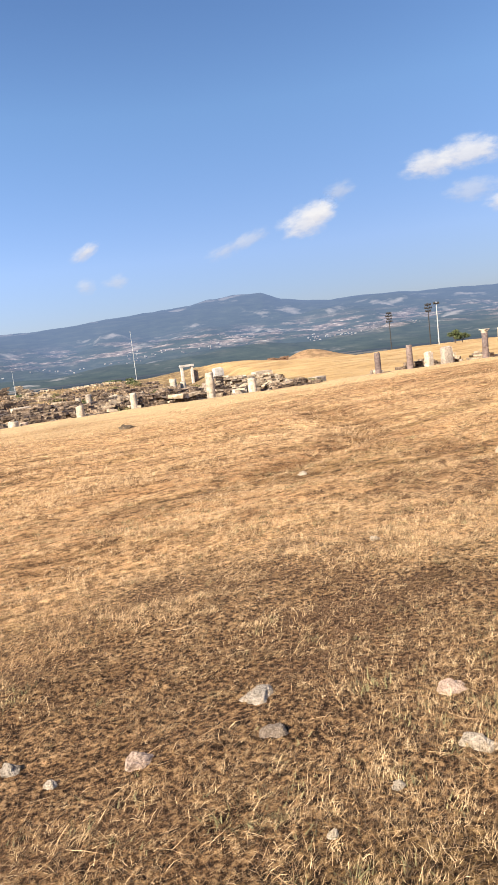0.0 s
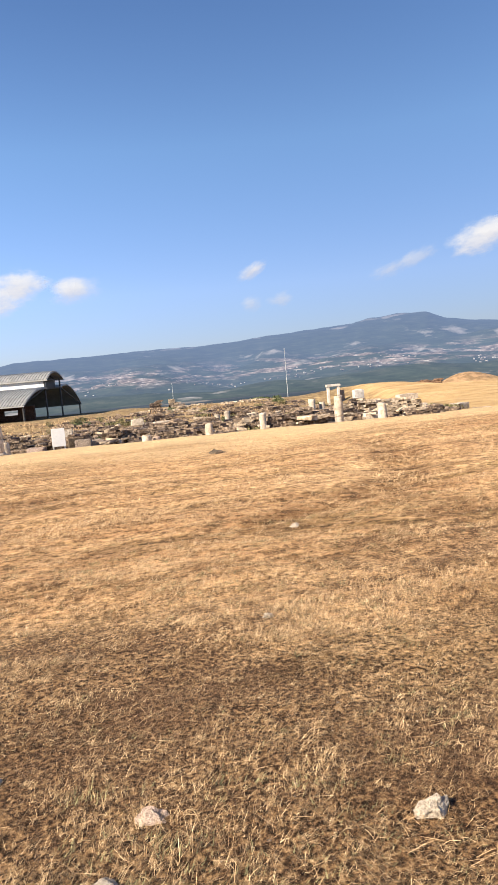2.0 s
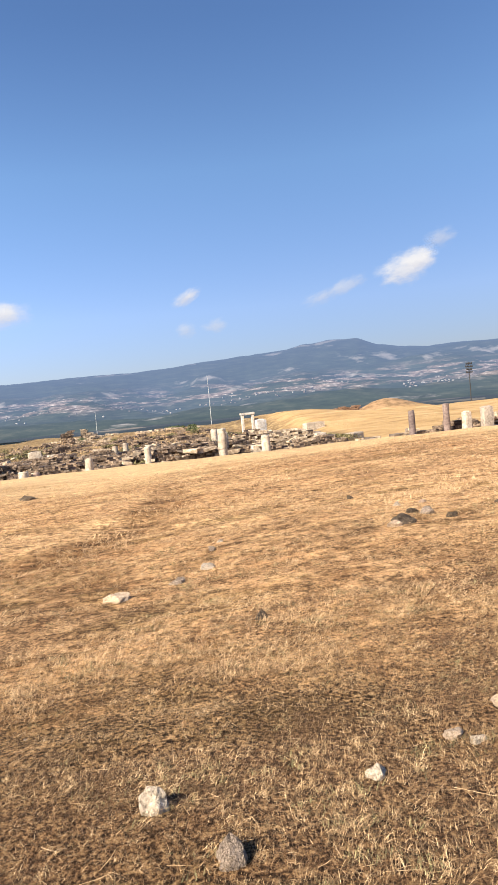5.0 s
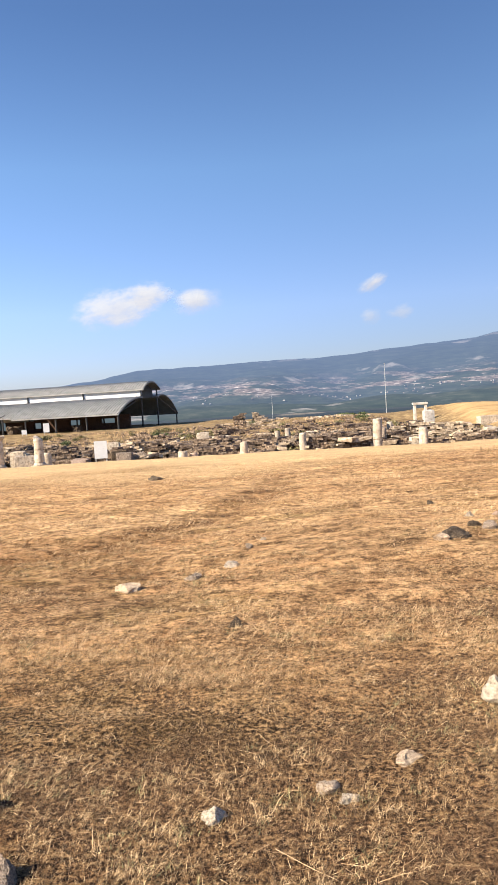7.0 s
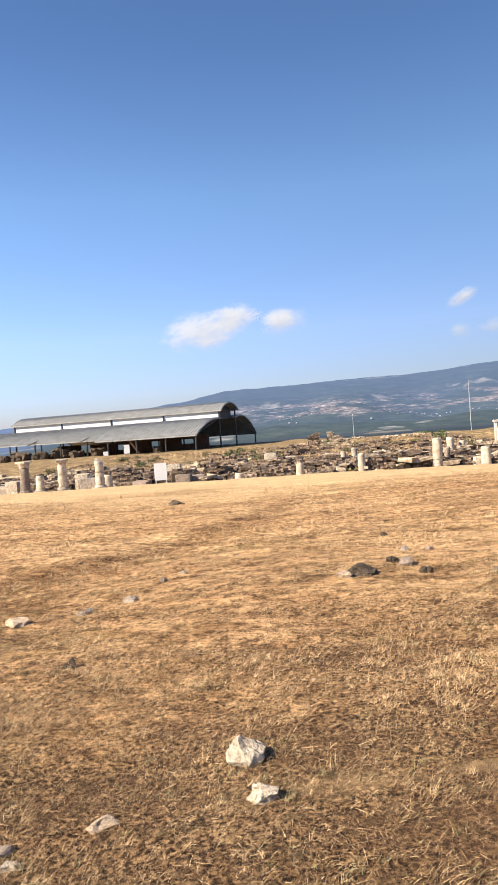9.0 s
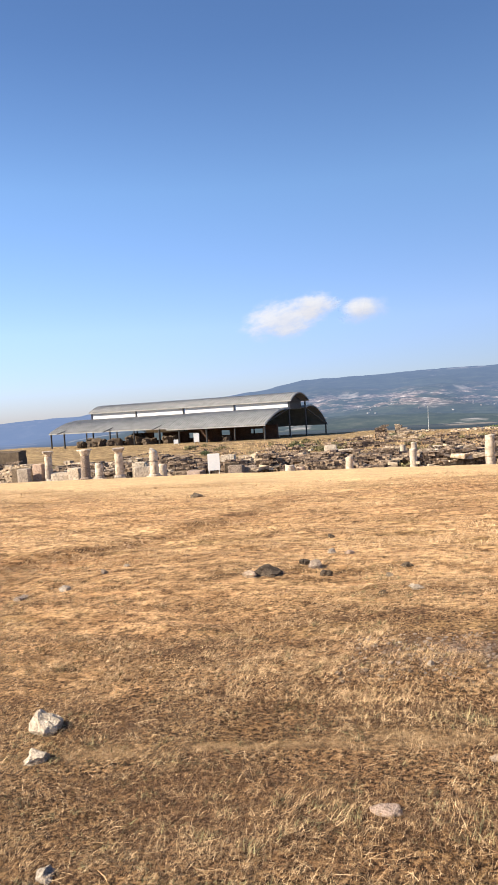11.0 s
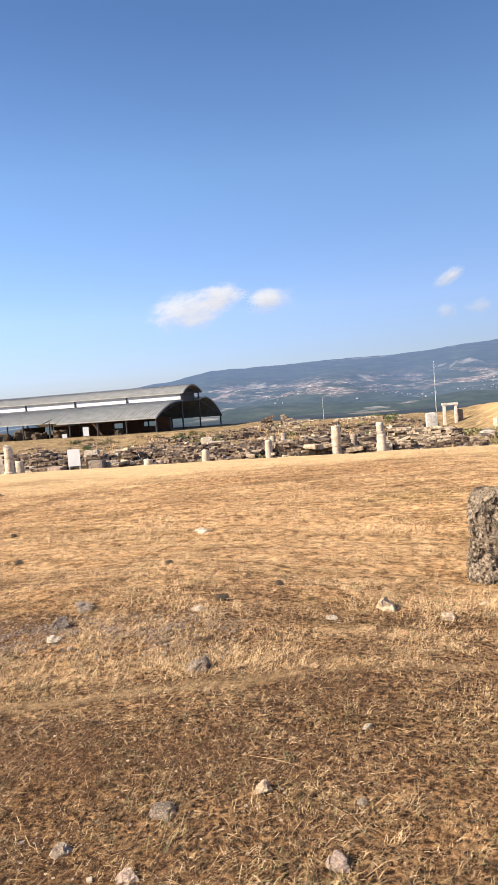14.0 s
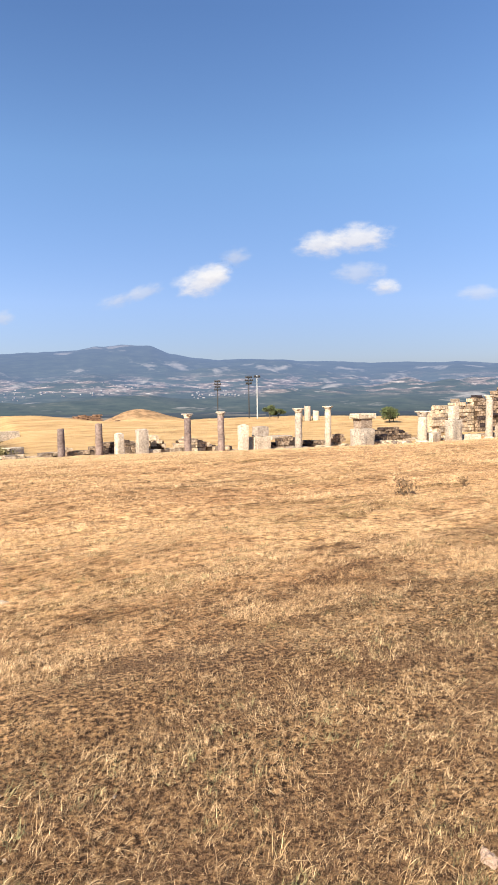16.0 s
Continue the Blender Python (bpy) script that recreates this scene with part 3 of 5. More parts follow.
def rough_block(sx, sy, sz, seed, cuts=3, wear=0.06, bevel=0.05):
    """A worn ashlar: bevelled, cut up and pushed about."""
    bm = bmesh.new()
    box(bm, 0, 0, 0, sx, sy, sz)
    bmesh.ops.subdivide_edges(bm, edges=bm.edges[:], cuts=cuts, use_grid_fill=True)
    off = Vector((seed * 3.7, seed * 1.9, seed * 5.3))
    k = min(sx, sy, sz)
    c = Vector((0, 0, sz / 2))
    for v in bm.verts:
        d = v.co - c
        q = Vector((d.x / sx, d.y / sy, d.z / sz)) * 2
        far = sorted((abs(q.x), abs(q.y), abs(q.z)))
        corner = max(0.0, far[1] - 0.6) * 0.16
        n = noise.noise_vector(v.co / k * 1.3 + off) * wear * k + noise.noise_vector(v.co / k * 4 + off) * wear * 0.5 * k
        v.co = c + d * (1 - corner) + n
    return bm


def stone_mesh(seed, flat):
    bm = bmesh.new()
    bmesh.ops.create_icosphere(bm, subdivisions=3, radius=0.5)
    off = Vector((seed * 2.3, seed * 7.1, seed * 0.9))
    r = random.Random(seed)
    planes = [(Vector((r.uniform(-1, 1), r.uniform(-1, 1), r.uniform(-0.3, 1))).normalized(), r.uniform(0.22, 0.40)) for _ in range(9)]
    for v in bm.verts:
        for n, d in planes:
            over = v.co.dot(n) - d
            if over > 0:
                v.co -= n * over * 0.97
        v.co += noise.noise_vector(v.co * 2.6 + off) * 0.10 + noise.noise_vector(v.co * 6 + off) * 0.09
        if v.co.z < -0.2:
            v.co.z = -0.2 + (v.co.z + 0.2) * 0.2
    return bm


STONE_MATS = {"pale": WHITE_STONE, "grey": GREY_STONE, "dark": DARK_STONE, "pink": PINK_STONE, "tan": TAN_STONE, "red": RED_STONE}
STONE_WORDS = {
    "pale": "pale cream weathered stone lying in dry grass",
    "grey": "rough grey stone with dark hollows in dry grass",
    "dark": "dark brown stone half hidden in dry grass",
    "pink": "flat pinkish stone sunk into the dry turf",
    "tan": "rounded tan stone lying on the dry turf",
    "red": "reddish broken tile stone on the dry turf",
}
stone_count = [0]


def stone(x, y, w, h, tone):
    stone_count[0] += 1
    k = stone_count[0]
    bm = stone_mesh(k, 0)
    z = tz(x, y)
    m = pose(x, y, z + h * 0.17, 0, 0, (k * 53) % 70 - 35) @ Matrix.Diagonal((w * 1.12, w * 0.85, max(h, w * 0.24) * 1.35, 1))
    ob = solid("stone", bm, STONE_MATS[tone], STONE_WORDS[tone], "stone", m, "loose stones on the field")
    return ob


# ---------------------------------------------------------------- ground sheet
def grid_lines(stops, outer, growth=1.09):
    """Lines of a sheet: even steps between stops (place, step to the next), then growing out to the horizon."""
    lines = [np.arange(a, b - step / 2, step) for (a, step), (b, _) in zip(stops, stops[1:])]
    mid = list(np.concatenate(lines)) + [stops[-1][0]]
    up, d = [], stops[-1][1]
    while not up or up[-1] < outer:
        d *= growth
        up.append(min((up or mid)[-1] + d, outer))
    down, d = [], stops[0][1]
    while not down or down[-1] > -outer:
        d *= growth
        down.append(max((down or mid[:1])[-1] - d, -outer))
    return np.array(down[::-1] + mid + up)


gx = grid_lines(((-26, 0.5), (-1, 0.17), (26, 0.5), (60, 1.0), (105, 1.5)), 3300)
gy = grid_lines(((-4, 0.6), (1, 0.1), (9, 0.2), (20, 0.4), (45, 0.9), (118, 1.2), (175, 1.8)), 3300)
GX, GY = np.meshgrid(gx, gy, indexing="ij")
GZ = terrain(GX, GY)
nx, ny = GX.shape
index = np.arange(nx * ny).reshape(nx, ny)
quads = np.stack([index[:-1, :-1], index[1:, :-1], index[1:, 1:], index[:-1, 1:]], -1).reshape(-1, 4)
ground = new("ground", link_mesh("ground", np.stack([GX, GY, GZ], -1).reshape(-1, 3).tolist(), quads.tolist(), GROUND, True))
tagged(ground, "dry golden grass field sloping down to excavated ground", "ground", kind="structure")

# ---------------------------------------------------------------- mountains round the valley
RIDGE_AT = [-180, -120, -60, -34, -30, -20, -13.2, -10, -2.8, 4.9, 12.5, 15, 16.9, 18.2, 20.4, 22.7, 24.2, 28, 30.7, 35.8, 42, 50, 62, 120, 180]
RIDGE_UP = [0.8, 0.8, 0.5, 0.22, 0.4, 1.1, 1.76, 2.25, 2.44, 2.5, 2.95, 3.05, 3.2, 3.5, 3.62, 3.52, 2.85, 2.36, 2.52, 2.2, 2.0, 1.86, 1.4, 0.8, 0.8]
az = np.radians(np.concatenate([np.arange(-180, -50, 2.0), np.arange(-50, 62, 0.16), np.arange(62, 181, 2.0)]))
rr = np.concatenate([np.linspace(1500, 3300, 40), np.linspace(3360, 4300, 26), [4420, 4560]])
AZ, RR = np.meshgrid(az, rr, indexing="ij")
top = 4300 * np.tan(np.radians(np.interp(np.degrees(AZ), RIDGE_AT, RIDGE_UP) + 0.12 * (fractal(np.degrees(AZ) * 0.42 + 7, AZ * 0 + 3, 4)))) + 1.6
MX, MY = RR * np.sin(AZ), RR * np.cos(AZ)
climb = np.clip((RR - 1700) / 2600, 0, 1)
rise = 0.30 * smooth(climb, 0, 0.62) + 0.70 * smooth(climb, 0.5, 1.0) ** 1.25
relief = fractal(MX / 420, MY / 420, 5) * 100 * smooth(climb, 0.05, 0.5) * (1 - smooth(climb, 0.72, 0.95))
MZ = -64 + (top + 64) * rise + relief + 7 * fractal(MX / 120 + 9, MY / 120, 4) * smooth(climb, 0.6, 1.0)
MZ = np.where(RR > 4305, MZ - (RR - 4300) * 0.5, MZ)
MZ = np.where(RR < 1750, -66, MZ)
nx, ny = AZ.shape
index = np.arange(nx * ny).reshape(nx, ny)
quads = np.stack([index[:-1, :-1], index[:-1, 1:], index[1:, 1:], index[1:, :-1]], -1).reshape(-1, 4)
range_ob = new("backdrop_mountains", link_mesh("backdrop_mountains", np.stack([MX, MY, MZ], -1).reshape(-1, 3).tolist(), quads.tolist(), SLOPE, True))
tagged(range_ob, "hazy blue forested mountain range beyond the valley", "mountains", kind="structure")


# ---------------------------------------------------------------- clouds, far off
def cloud(azimuth, elevation, width, height, lean=0.0, thin=False):
    a, e, far = radians(azimuth), radians(elevation), 4500.0
    at = Vector((10 + far * math.sin(a) * math.cos(e), far * math.cos(a) * math.cos(e), 1.6 + far * math.sin(e)))
    w, h = far * math.tan(radians(width)) * 0.85, far * math.tan(radians(height)) * 0.85
    bm = bmesh.new()
    bmesh.ops.create_grid(bm, x_segments=6, y_segments=4, size=0.5, matrix=Matrix.Diagonal((w * 1.75, h * 2.1, 1, 1)))
    ob = new("backdrop_cloud", mesh_of(bm, "backdrop_cloud", CLOUD_THIN if thin else CLOUD))
    ob.matrix_world = look(at, (10, 0, 1.6), lean)
    return tagged(ob, "small thin white cloud in a clear sky" if thin else "small bright fair-weather cloud in a clear sky", "cloud", "clouds", "structure")


cloud(-11.2, 7.4, 6.0, 2.3, -10)
cloud(-8.8, 8.3, 3.6, 1.6, -4)
cloud(-4.8, 7.5, 3.4, 1.7, -6, True)
cloud(-5.2, 7.6, 2.5, 1.4, -6)
cloud(9.3, 8.15, 2.5, 0.72, -30)
cloud(8.9, 7.95, 2.2, 0.8, -26, True)
cloud(8.9, 5.5, 1.6, 0.9, -8, True)
cloud(11.3, 5.7, 2.0, 0.9, -8, True)
cloud(20.2, 7.2, 3.2, 1.0, -18, True)
cloud(22.2, 7.8, 2.8, 0.9, -20, True)
cloud(26.6, 8.5, 3.8, 1.9, -12)
cloud(27.8, 9.1, 2.4, 1.5, -10)
cloud(29.5, 10.5, 2.2, 1.2, -8, True)
cloud(36.4, 11.3, 3.8, 1.5)
cloud(39.4, 11.7, 5.0, 1.6)
cloud(39.4, 9.1, 3.8, 1.3, 0, True)
cloud(41.3, 7.9, 2.2, 1.0)
cloud(48.5, 7.1, 3.0, 0.9, 0, True)


# ---------------------------------------------------------------- columns
def turned(profile, sides, seed, wear=0.02, tilt=0.0, top_wear=0.0):
    """A lathed stone part; profile rows are (radius, z)."""
    bm = bmesh.new()
    off = Vector((seed * 1.7, seed * 0.6, seed * 2.9))
    rings, last = [], len(profile) - 1
    for n, (r, z) in enumerate(profile):
        ring = []
        for k in range(sides):
            a = 2 * math.pi * k / sides
            p = Vector((r * math.cos(a), r * math.sin(a), z))
            p += noise.noise_vector(p * 3 + off) * wear
            if n >= last - 1:
                p.z += tilt * p.x + top_wear * noise.noise(p * 4 + off)
            ring.append(bm.verts.new(p))
        rings.append(ring)
    for a, b in zip(rings, rings[1:]):
        for k in range(sides):
            bm.faces.new((a[k], a[(k + 1) % sides], b[(k + 1) % sides], b[k]))
    bm.faces.new(rings[-1])
    bm.faces.new(rings[0][::-1])
    return bm


column_count = [0]


def column(x, y, h, r, material, label, capital=0.0, plinth=True, joints=(), broken=0.1, lean=(0, 0), group="columns of the stoa", flare=1.5):
    column_count[0] += 1
    k = column_count[0]
    ob = thing("column", label, "column", pose(x, y, tz(x, y) - 0.06, lean[0], lean[1], k * 37), group)
    z = 0.0
    if plinth:
        part("plinth", rough_block(r * 2.7, r * 2.7, 0.16, k, 2, 0.05), MARBLE, ob)
        z = 0.14
        part("base_moulding", turned([(r * 1.25, z), (r * 1.32, z + 0.05), (r * 1.22, z + 0.10), (r * 1.05, z + 0.14), (r * 1.02, z + 0.18)], 20, k), material, ob, smooth_shade=True)
        z += 0.17
    top = h + 0.06 - capital
    cuts = [z, *[j * h for j in joints], top]
    for n, (a, b) in enumerate(zip(cuts, cuts[1:])):
        last = n == len(cuts) - 2
        ra, rb = r * (1 - 0.10 * (a - z) / max(top - z, 0.1)), r * (1 - 0.10 * (b - z) / max(top - z, 0.1))
        rows = [(ra * 0.97, a + 0.004), (ra, a + 0.03)] + [(ra + (rb - ra) * s / 6, a + 0.03 + (b - a - 0.06) * s / 6) for s in range(1, 6)] + [(rb, b - 0.03), (rb * 0.95, b)]
        bm = turned(rows, 22, k * 3 + n, 0.03, broken * (0.6 if last and not capital else 0), broken if last and not capital else 0.0)
        part("shaft_drum", bm, material, ob, smooth_shade=True)
    if capital:
        c = r * 0.92
        part("capital", turned([(c * 0.98, top), (c * 1.05, top + 0.04), (c * 1.0, top + 0.08), (c * (1 + flare) / 2, top + capital * 0.45), (c * flare, top + capital * 0.7), (c * flare * 0.96, top + capital * 0.8)], 20, k + 40, 0.04), MARBLE, ob, "worn carved stone capital", True)
        cap = part("abacus", rough_block(c * flare * 2.0, c * flare * 2.0, capital * 0.24, k + 9, 2, 0.05), MARBLE, ob)
        cap.location.z = top + capital * 0.78
    return ob


pale, grey = "pale cream marble column shaft standing at the field edge", "grey violet marble column shaft standing at the field edge"
capped = "slim grey marble column with a carved white capital"
column(-12.74, 43.0, 2.15, 0.27, MARBLE, "pale marble column with a flared worn capital", 0.35, joints=(0.5,), flare=1.45)
column(-9.43, 42.0, 2.05, 0.31, GREY_STONE, "dark weathered column with a broken capital", 0.40, joints=(0.45,), flare=1.35)
column(-6.0, 39.9, 1.90, 0.27, MARBLE, "pale marble column with a lopsided broken capital", 0.32, joints=(), flare=1.45, lean=(0, -2))
column(-3.7, 39.9, 1.66, 0.28, MARBLE, "pale marble column of two drums with a ragged top", 0.0, joints=(0.62,), broken=0.3)
column(-7.95, 41.0, 1.02, 0.27, MARBLE, "short pale column stump among rubble", broken=0.12)
column(-3.6, 41.0, 0.76, 0.27, MARBLE, "short pale column stump among rubble", plinth=False)
column(4.3, 41.9, 0.42, 0.30, MARBLE, "low pale column stump", plinth=False)
column(4.9, 42.4, 0.36, 0.24, PINK_STONE, "low pinkish column stump", plinth=False)
column(8.0, 41.4, 0.76, 0.25, MARBLE, "short cream column stump at the field edge", plinth=False)
column(11.6, 43.6, 1.32, 0.235, MARBLE, "cream column stump as tall as a table and a half", plinth=False)
column(15.83, 41.0, 1.80, 0.28, MARBLE, "thick cream column shaft of two drums", joints=(0.36,), plinth=False, broken=0.05)
column(18.38, 40.6, 1.12, 0.28, MARBLE, "thick cream column stump with a chipped top", plinth=False, broken=0.15)
column(30.64, 46.0, 2.12, 0.24, GREY_SHAFT, grey, broken=0.1)
column(32.98, 45.3, 2.42, 0.25, GREY_SHAFT, "violet grey marble column shaft standing at the field edge", broken=0.05)
column(38.82, 43.9, 2.96, 0.25, GREY_SHAFT, capped, 0.30, joints=(0.55,), flare=1.35)
column(41.21, 43.5, 3.09, 0.25, GREY_SHAFT, capped, 0.30, flare=1.4)
column(47.78, 43.5, 3.17, 0.28, MARBLE, "slim pale marble column with a carved white capital", 0.30, flare=1.4)
column(50.52, 43.5, 3.30, 0.26, MARBLE, "slim pale marble column with a carved white capital", 0.30, flare=1.5)
column(60.35, 43.5, 2.70, 0.42, MARBLE, "stout pale marble column with a block capital", 0.45, flare=1.3)
column(68.47, 43.5, 3.95, 0.34, MARBLE, "tall pale column beside a high rubble wall", 0.4, flare=1.3)
column(59.7, 46.0, 0.85, 0.25, PINK_STONE, "short pinkish column stump", plinth=False)
column(81.3, 90.0, 2.30, 0.55, MARBLE, "pale far-off pillar on the crest of the meadow", plinth=False, group="far pillars")
column(79.9, 90.0, 2.05, 0.40, MARBLE, "pale far-off pillar on the crest of the meadow", plinth=False, group="far pillars")
column(82.9, 90.0, 1.50, 0.55, MARBLE, "low pale far-off pillar on the crest of the meadow", plinth=False, group="far pillars")
column(10.3, 60.0, 1.25, 0.26, MARBLE, "thin pale column shaft among the inner walls", plinth=False, broken=0.1, group="inner columns")
column(11.2, 60.3, 1.35, 0.26, MARBLE, "thin pale column shaft among the inner walls", plinth=False, broken=0.1, group="inner columns")
column(13.1, 59.0, 1.05, 0.25, MARBLE, "thin pale column shaft with a small block on top", 0.25, plinth=False, group="inner columns")
column(19.6, 64.0, 1.5, 0.34, MARBLE, "pale column shaft among the inner walls", plinth=False, group="inner columns")
column(20.7, 64.6, 1.1, 0.30, MARBLE, "pale column stump among the inner walls", plinth=False, group="inner columns")
column(16.9, 45.5, 1.35, 0.24, GREY_STONE, "dark column stump in the shade behind a pale shaft", plinth=False, group="inner columns")


# ---------------------------------------------------------------- square pillars, blocks, pedestals
block_count = [0]


def ashlar(x, y, sx, sy, sz, material, label, turn=0.0, sink=0.08, name="stone_block", wear=0.06, group="", lift=0.0, cuts=3):
    block_count[0] += 1
    return solid(name, rough_block(sx, sy, sz + sink, block_count[0], cuts, wear), material, label, name.split("_")[-1],
                 pose(x, y, tz(x, y) - sink + lift, 0, 0, turn), group)


ashlar(34.09, 44.5, 0.52, 0.5, 1.78, MARBLE, "pale square stone pillar at the field edge", 8, name="stone_pillar", wear=0.05)
ashlar(35.71, 44.5, 0.75, 0.6, 2.0, MARBLE, "pale jamb of dressed stone blocks", 3, name="stone_pillar", wear=0.07)
ashlar(36.6, 44.8, 1.0, 0.6, 0.55, WHITE_STONE, "low pale stone block beside a jamb", 3)
ashlar(43.0, 43.5, 0.62, 0.55, 2.14, MARBLE, "pale broken pillar with a slanting top", -5, name="stone_pillar", wear=0.10)
ashlar(44.67, 44.0, 1.5, 0.9, 1.15, WHITE_STONE, "wide pale pedestal of dressed stone", 2, name="stone_pedestal")
ashlar(44.75, 44.0, 1.1, 0.7, 0.75, MARBLE, "dressed block on a wide pale pedestal", 6, name="stone_block", sink=0, lift=1.13)
ashlar(53.9, 43.5, 1.6, 1.2, 1.5, WHITE_STONE, "pale cubic altar base of weathered stone", 4, name="stone_pedestal")
ashlar(53.95, 43.5, 1.3, 0.9, 0.78, GREY_STONE, "dark carved block between altar base and slab", 2, sink=0, lift=1.48)
ashlar(53.95, 43.5, 1.9, 1.2, 0.42, WHITE_STONE, "pale slab capping an altar", 2, name="stone_slab", sink=0, lift=2.24, wear=0.04)
ashlar(64.0, 43.5, 1.3, 0.9, 1.9, WHITE_STONE, "pale broad pillar of weathered blocks", 5, name="stone_pillar", wear=0.1)
ashlar(64.0, 43.5, 0.8, 0.6, 1.2, MARBLE, "upper block of a broad weathered pillar", 5, name="stone_block", sink=0, lift=1.88)
ashlar(61.8, 43.8, 1.6, 0.9, 0.8, WHITE_STONE, "pale heap block at a column foot", 20)
ashlar(66.2, 43.4, 1.4, 0.8, 0.6, WHITE_STONE, "pale heap block at a column foot", -10)
ashlar(69.8, 43.2, 1.2, 0.9, 1.3, GREY_STONE, "grey weathered block at a column foot", 15)
ashlar(24.3, 64.3, 2.2, 1.3, 0.45, WHITE_STONE, "broad step of a pale pedestal", 4, name="stone_slab")
ashlar(24.2, 64.3, 0.95, 0.8, -1.32 - tz(24.2, 64.3), WHITE_MARBLE, "tall white pedestal stone on a step", 4, name="stone_pedestal", sink=0, lift=0.42, wear=0.05)
ashlar(21.6, 50.2, 1.5, 1.2, 0.3, WHITE_STONE, "pale worn slab over rough masonry", 3, name="stone_slab", sink=0, lift=0.85)
ashlar(23.2, 50.3, 1.3, 1.1, 0.62, PINK_STONE, "rounded pinkish stone mass over rough masonry", 20, name="stone_block", sink=0, lift=0.62, wear=0.2)
ashlar(23.6, 48.0, 2.6, 1.6, 0.30, WHITE_STONE, "pale stepped slab beside the lane", -12, name="stone_slab")
ashlar(24.3, 46.0, 2.2, 1.4, 0.22, WHITE_STONE, "pale stepped slab beside the lane", -15, name="stone_slab")
ashlar(23.6, 52.0, 2.4, 1.5, 0.55, WHITE_STONE, "pale stepped slab beside the lane", -8, name="stone_slab")
ashlar(-0.1, 44.4, 1.0, 0.9, 0.9, DARK_STONE, "dark round-shouldered stone block among ruins", 20)
ashlar(1.1, 44.2, 1.2, 0.8, 0.65, GREY_STONE, "grey stone block among ruins", 8)
ashlar(-0.9, 46.4, 1.0, 0.6, 0.5, WHITE_STONE, "small pale block on a wall top", 5, lift=0.9)
ashlar(-5.3, 42.2, 1.3, 0.8, 0.75, WHITE_STONE, "pale tumbled block behind the columns", 12)
ashlar(-10.6, 42.8, 0.9, 0.7, 0.95, WHITE_STONE, "pale squared block behind the columns", -8)
ashlar(-14.2, 42.3, 0.8, 0.7, 1.0, WHITE_STONE, "pale squared block behind the columns", 6)
ashlar(-2.32, 43.6, 1.1, 0.8, 0.48, PINK_STONE, "pinkish squared block at the foot of a ruined wall", -11, wear=0.1)
ashlar(0.51, 43.4, 1.00, 0.70, 0.72, GREY_STONE, "grey squared block beside an information board", -4)
ashlar(-6.13, 43.3, 0.89, 0.62, 1.17, WHITE_STONE, "pale squared block between column stumps", 3)
ashlar(-14.91, 43.8, 1.84, 1.29, 1.17, DARK_STONE, "dark squared block at the end of the ruins", -6)
ashlar(-13.64, 43.2, 0.74, 0.51, 1.35, PINK_STONE, "pinkish upright block beside a column", 1)
ashlar(-12.02, 43.4, 1.45, 1.02, 0.72, WHITE_STONE, "low pale block at a column foot", 8)
ashlar(-5.92, 43.4, 0.84, 0.59, 1.03, WHITE_STONE, "pale squared block behind a broken column", -8)
ashlar(18.72, 44.0, 0.93, 0.65, 0.68, WHITE_STONE, "pale block in the front row of ruins", 6)
ashlar(-14.9, 43.4, 0.8, 0.7, 0.55, WHITE_STONE, "pale squared block behind the columns", 18)
ashlar(5.6, 58.5, 1.5, 0.9, 0.6, WHITE_STONE, "pale block set on an inner wall", 10, lift=0.6)
ashlar(3.4, 66.0, 1.2, 0.8, 1.1, MARBLE, "yellowish pier of blocks among inner walls", 4, name="stone_pillar")
ashlar(33.0, 75.0, 2.4, 1.2, 0.9, WHITE_STONE, "pale stone box on the meadow", 8)
ashlar(29.0, 53.0, 1.4, 0.9, 0.5, WHITE_STONE, "pale block beside the lane", 30)
ashlar(27.6, 57.5, 1.0, 0.8, 0.6, MARBLE, "pale block beside the lane", 12)
ashlar(54.0, 56.0, 2.6, 1.2, 0.35, WHITE_STONE, "long pale stone lying on the meadow", 8)
ashlar(-34.2, 70.0, 4.4, 2.0, 2.0, DARK_STONE, "dark masonry block at the edge of the dig", 5, wear=0.08)
for k in range(9):
    ashlar(9.5 + 1.9 * k, 42.9 + 0.02 * k, 1.84, 0.6, 0.10, WHITE_STONE, "long pale step stone along the field edge", 0, sink=0.06, name="step_stone", group="steps along the field edge", wear=0.05)
for k in range(11):
    ashlar(47.5 + 2.4 * k, 40.3 - 0.02 * k, 2.36, 0.55, 0.16, MARBLE, "long pale step stone along the field edge", 0, sink=0.05, name="step_stone", group="steps along the field edge", wear=0.05)

def pitted(sx, sy, sz, seed, chop):
    """A travertine block eaten by deep holes."""
    bm = rough_block(sx, sy, sz, seed, 34, 0.06)
    bm.normal_update()
    off = Vector((seed, seed * 2, seed * 3))
    for v in bm.verts:
        over = (v.co - Vector((0, 0, sz * 0.5))).dot(Vector(chop).normalized()) - 0.46 * sz
        if over > 0:
            v.co -= Vector(chop).normalized() * over * 0.85
        big = noise.noise(Vector((v.co.x, v.co.y, v.co.z * 1.4)) * 5.0 + off)
        a = noise.noise(v.co * 12 + off) + 0.5 * noise.noise(v.co * 25 + off)
        b = noise.noise(v.co * 33 + off)
        deep = 0.15 * max(0.0, big - 0.3) + 0.07 * max(0.0, a - 0.15) + 0.03 * max(0.0, b)
        v.co += v.normal * (0.04 * noise.noise(v.co * 3.2 + off) - deep + 0.012 * noise.noise(v.co * 60 + off))
    return bm


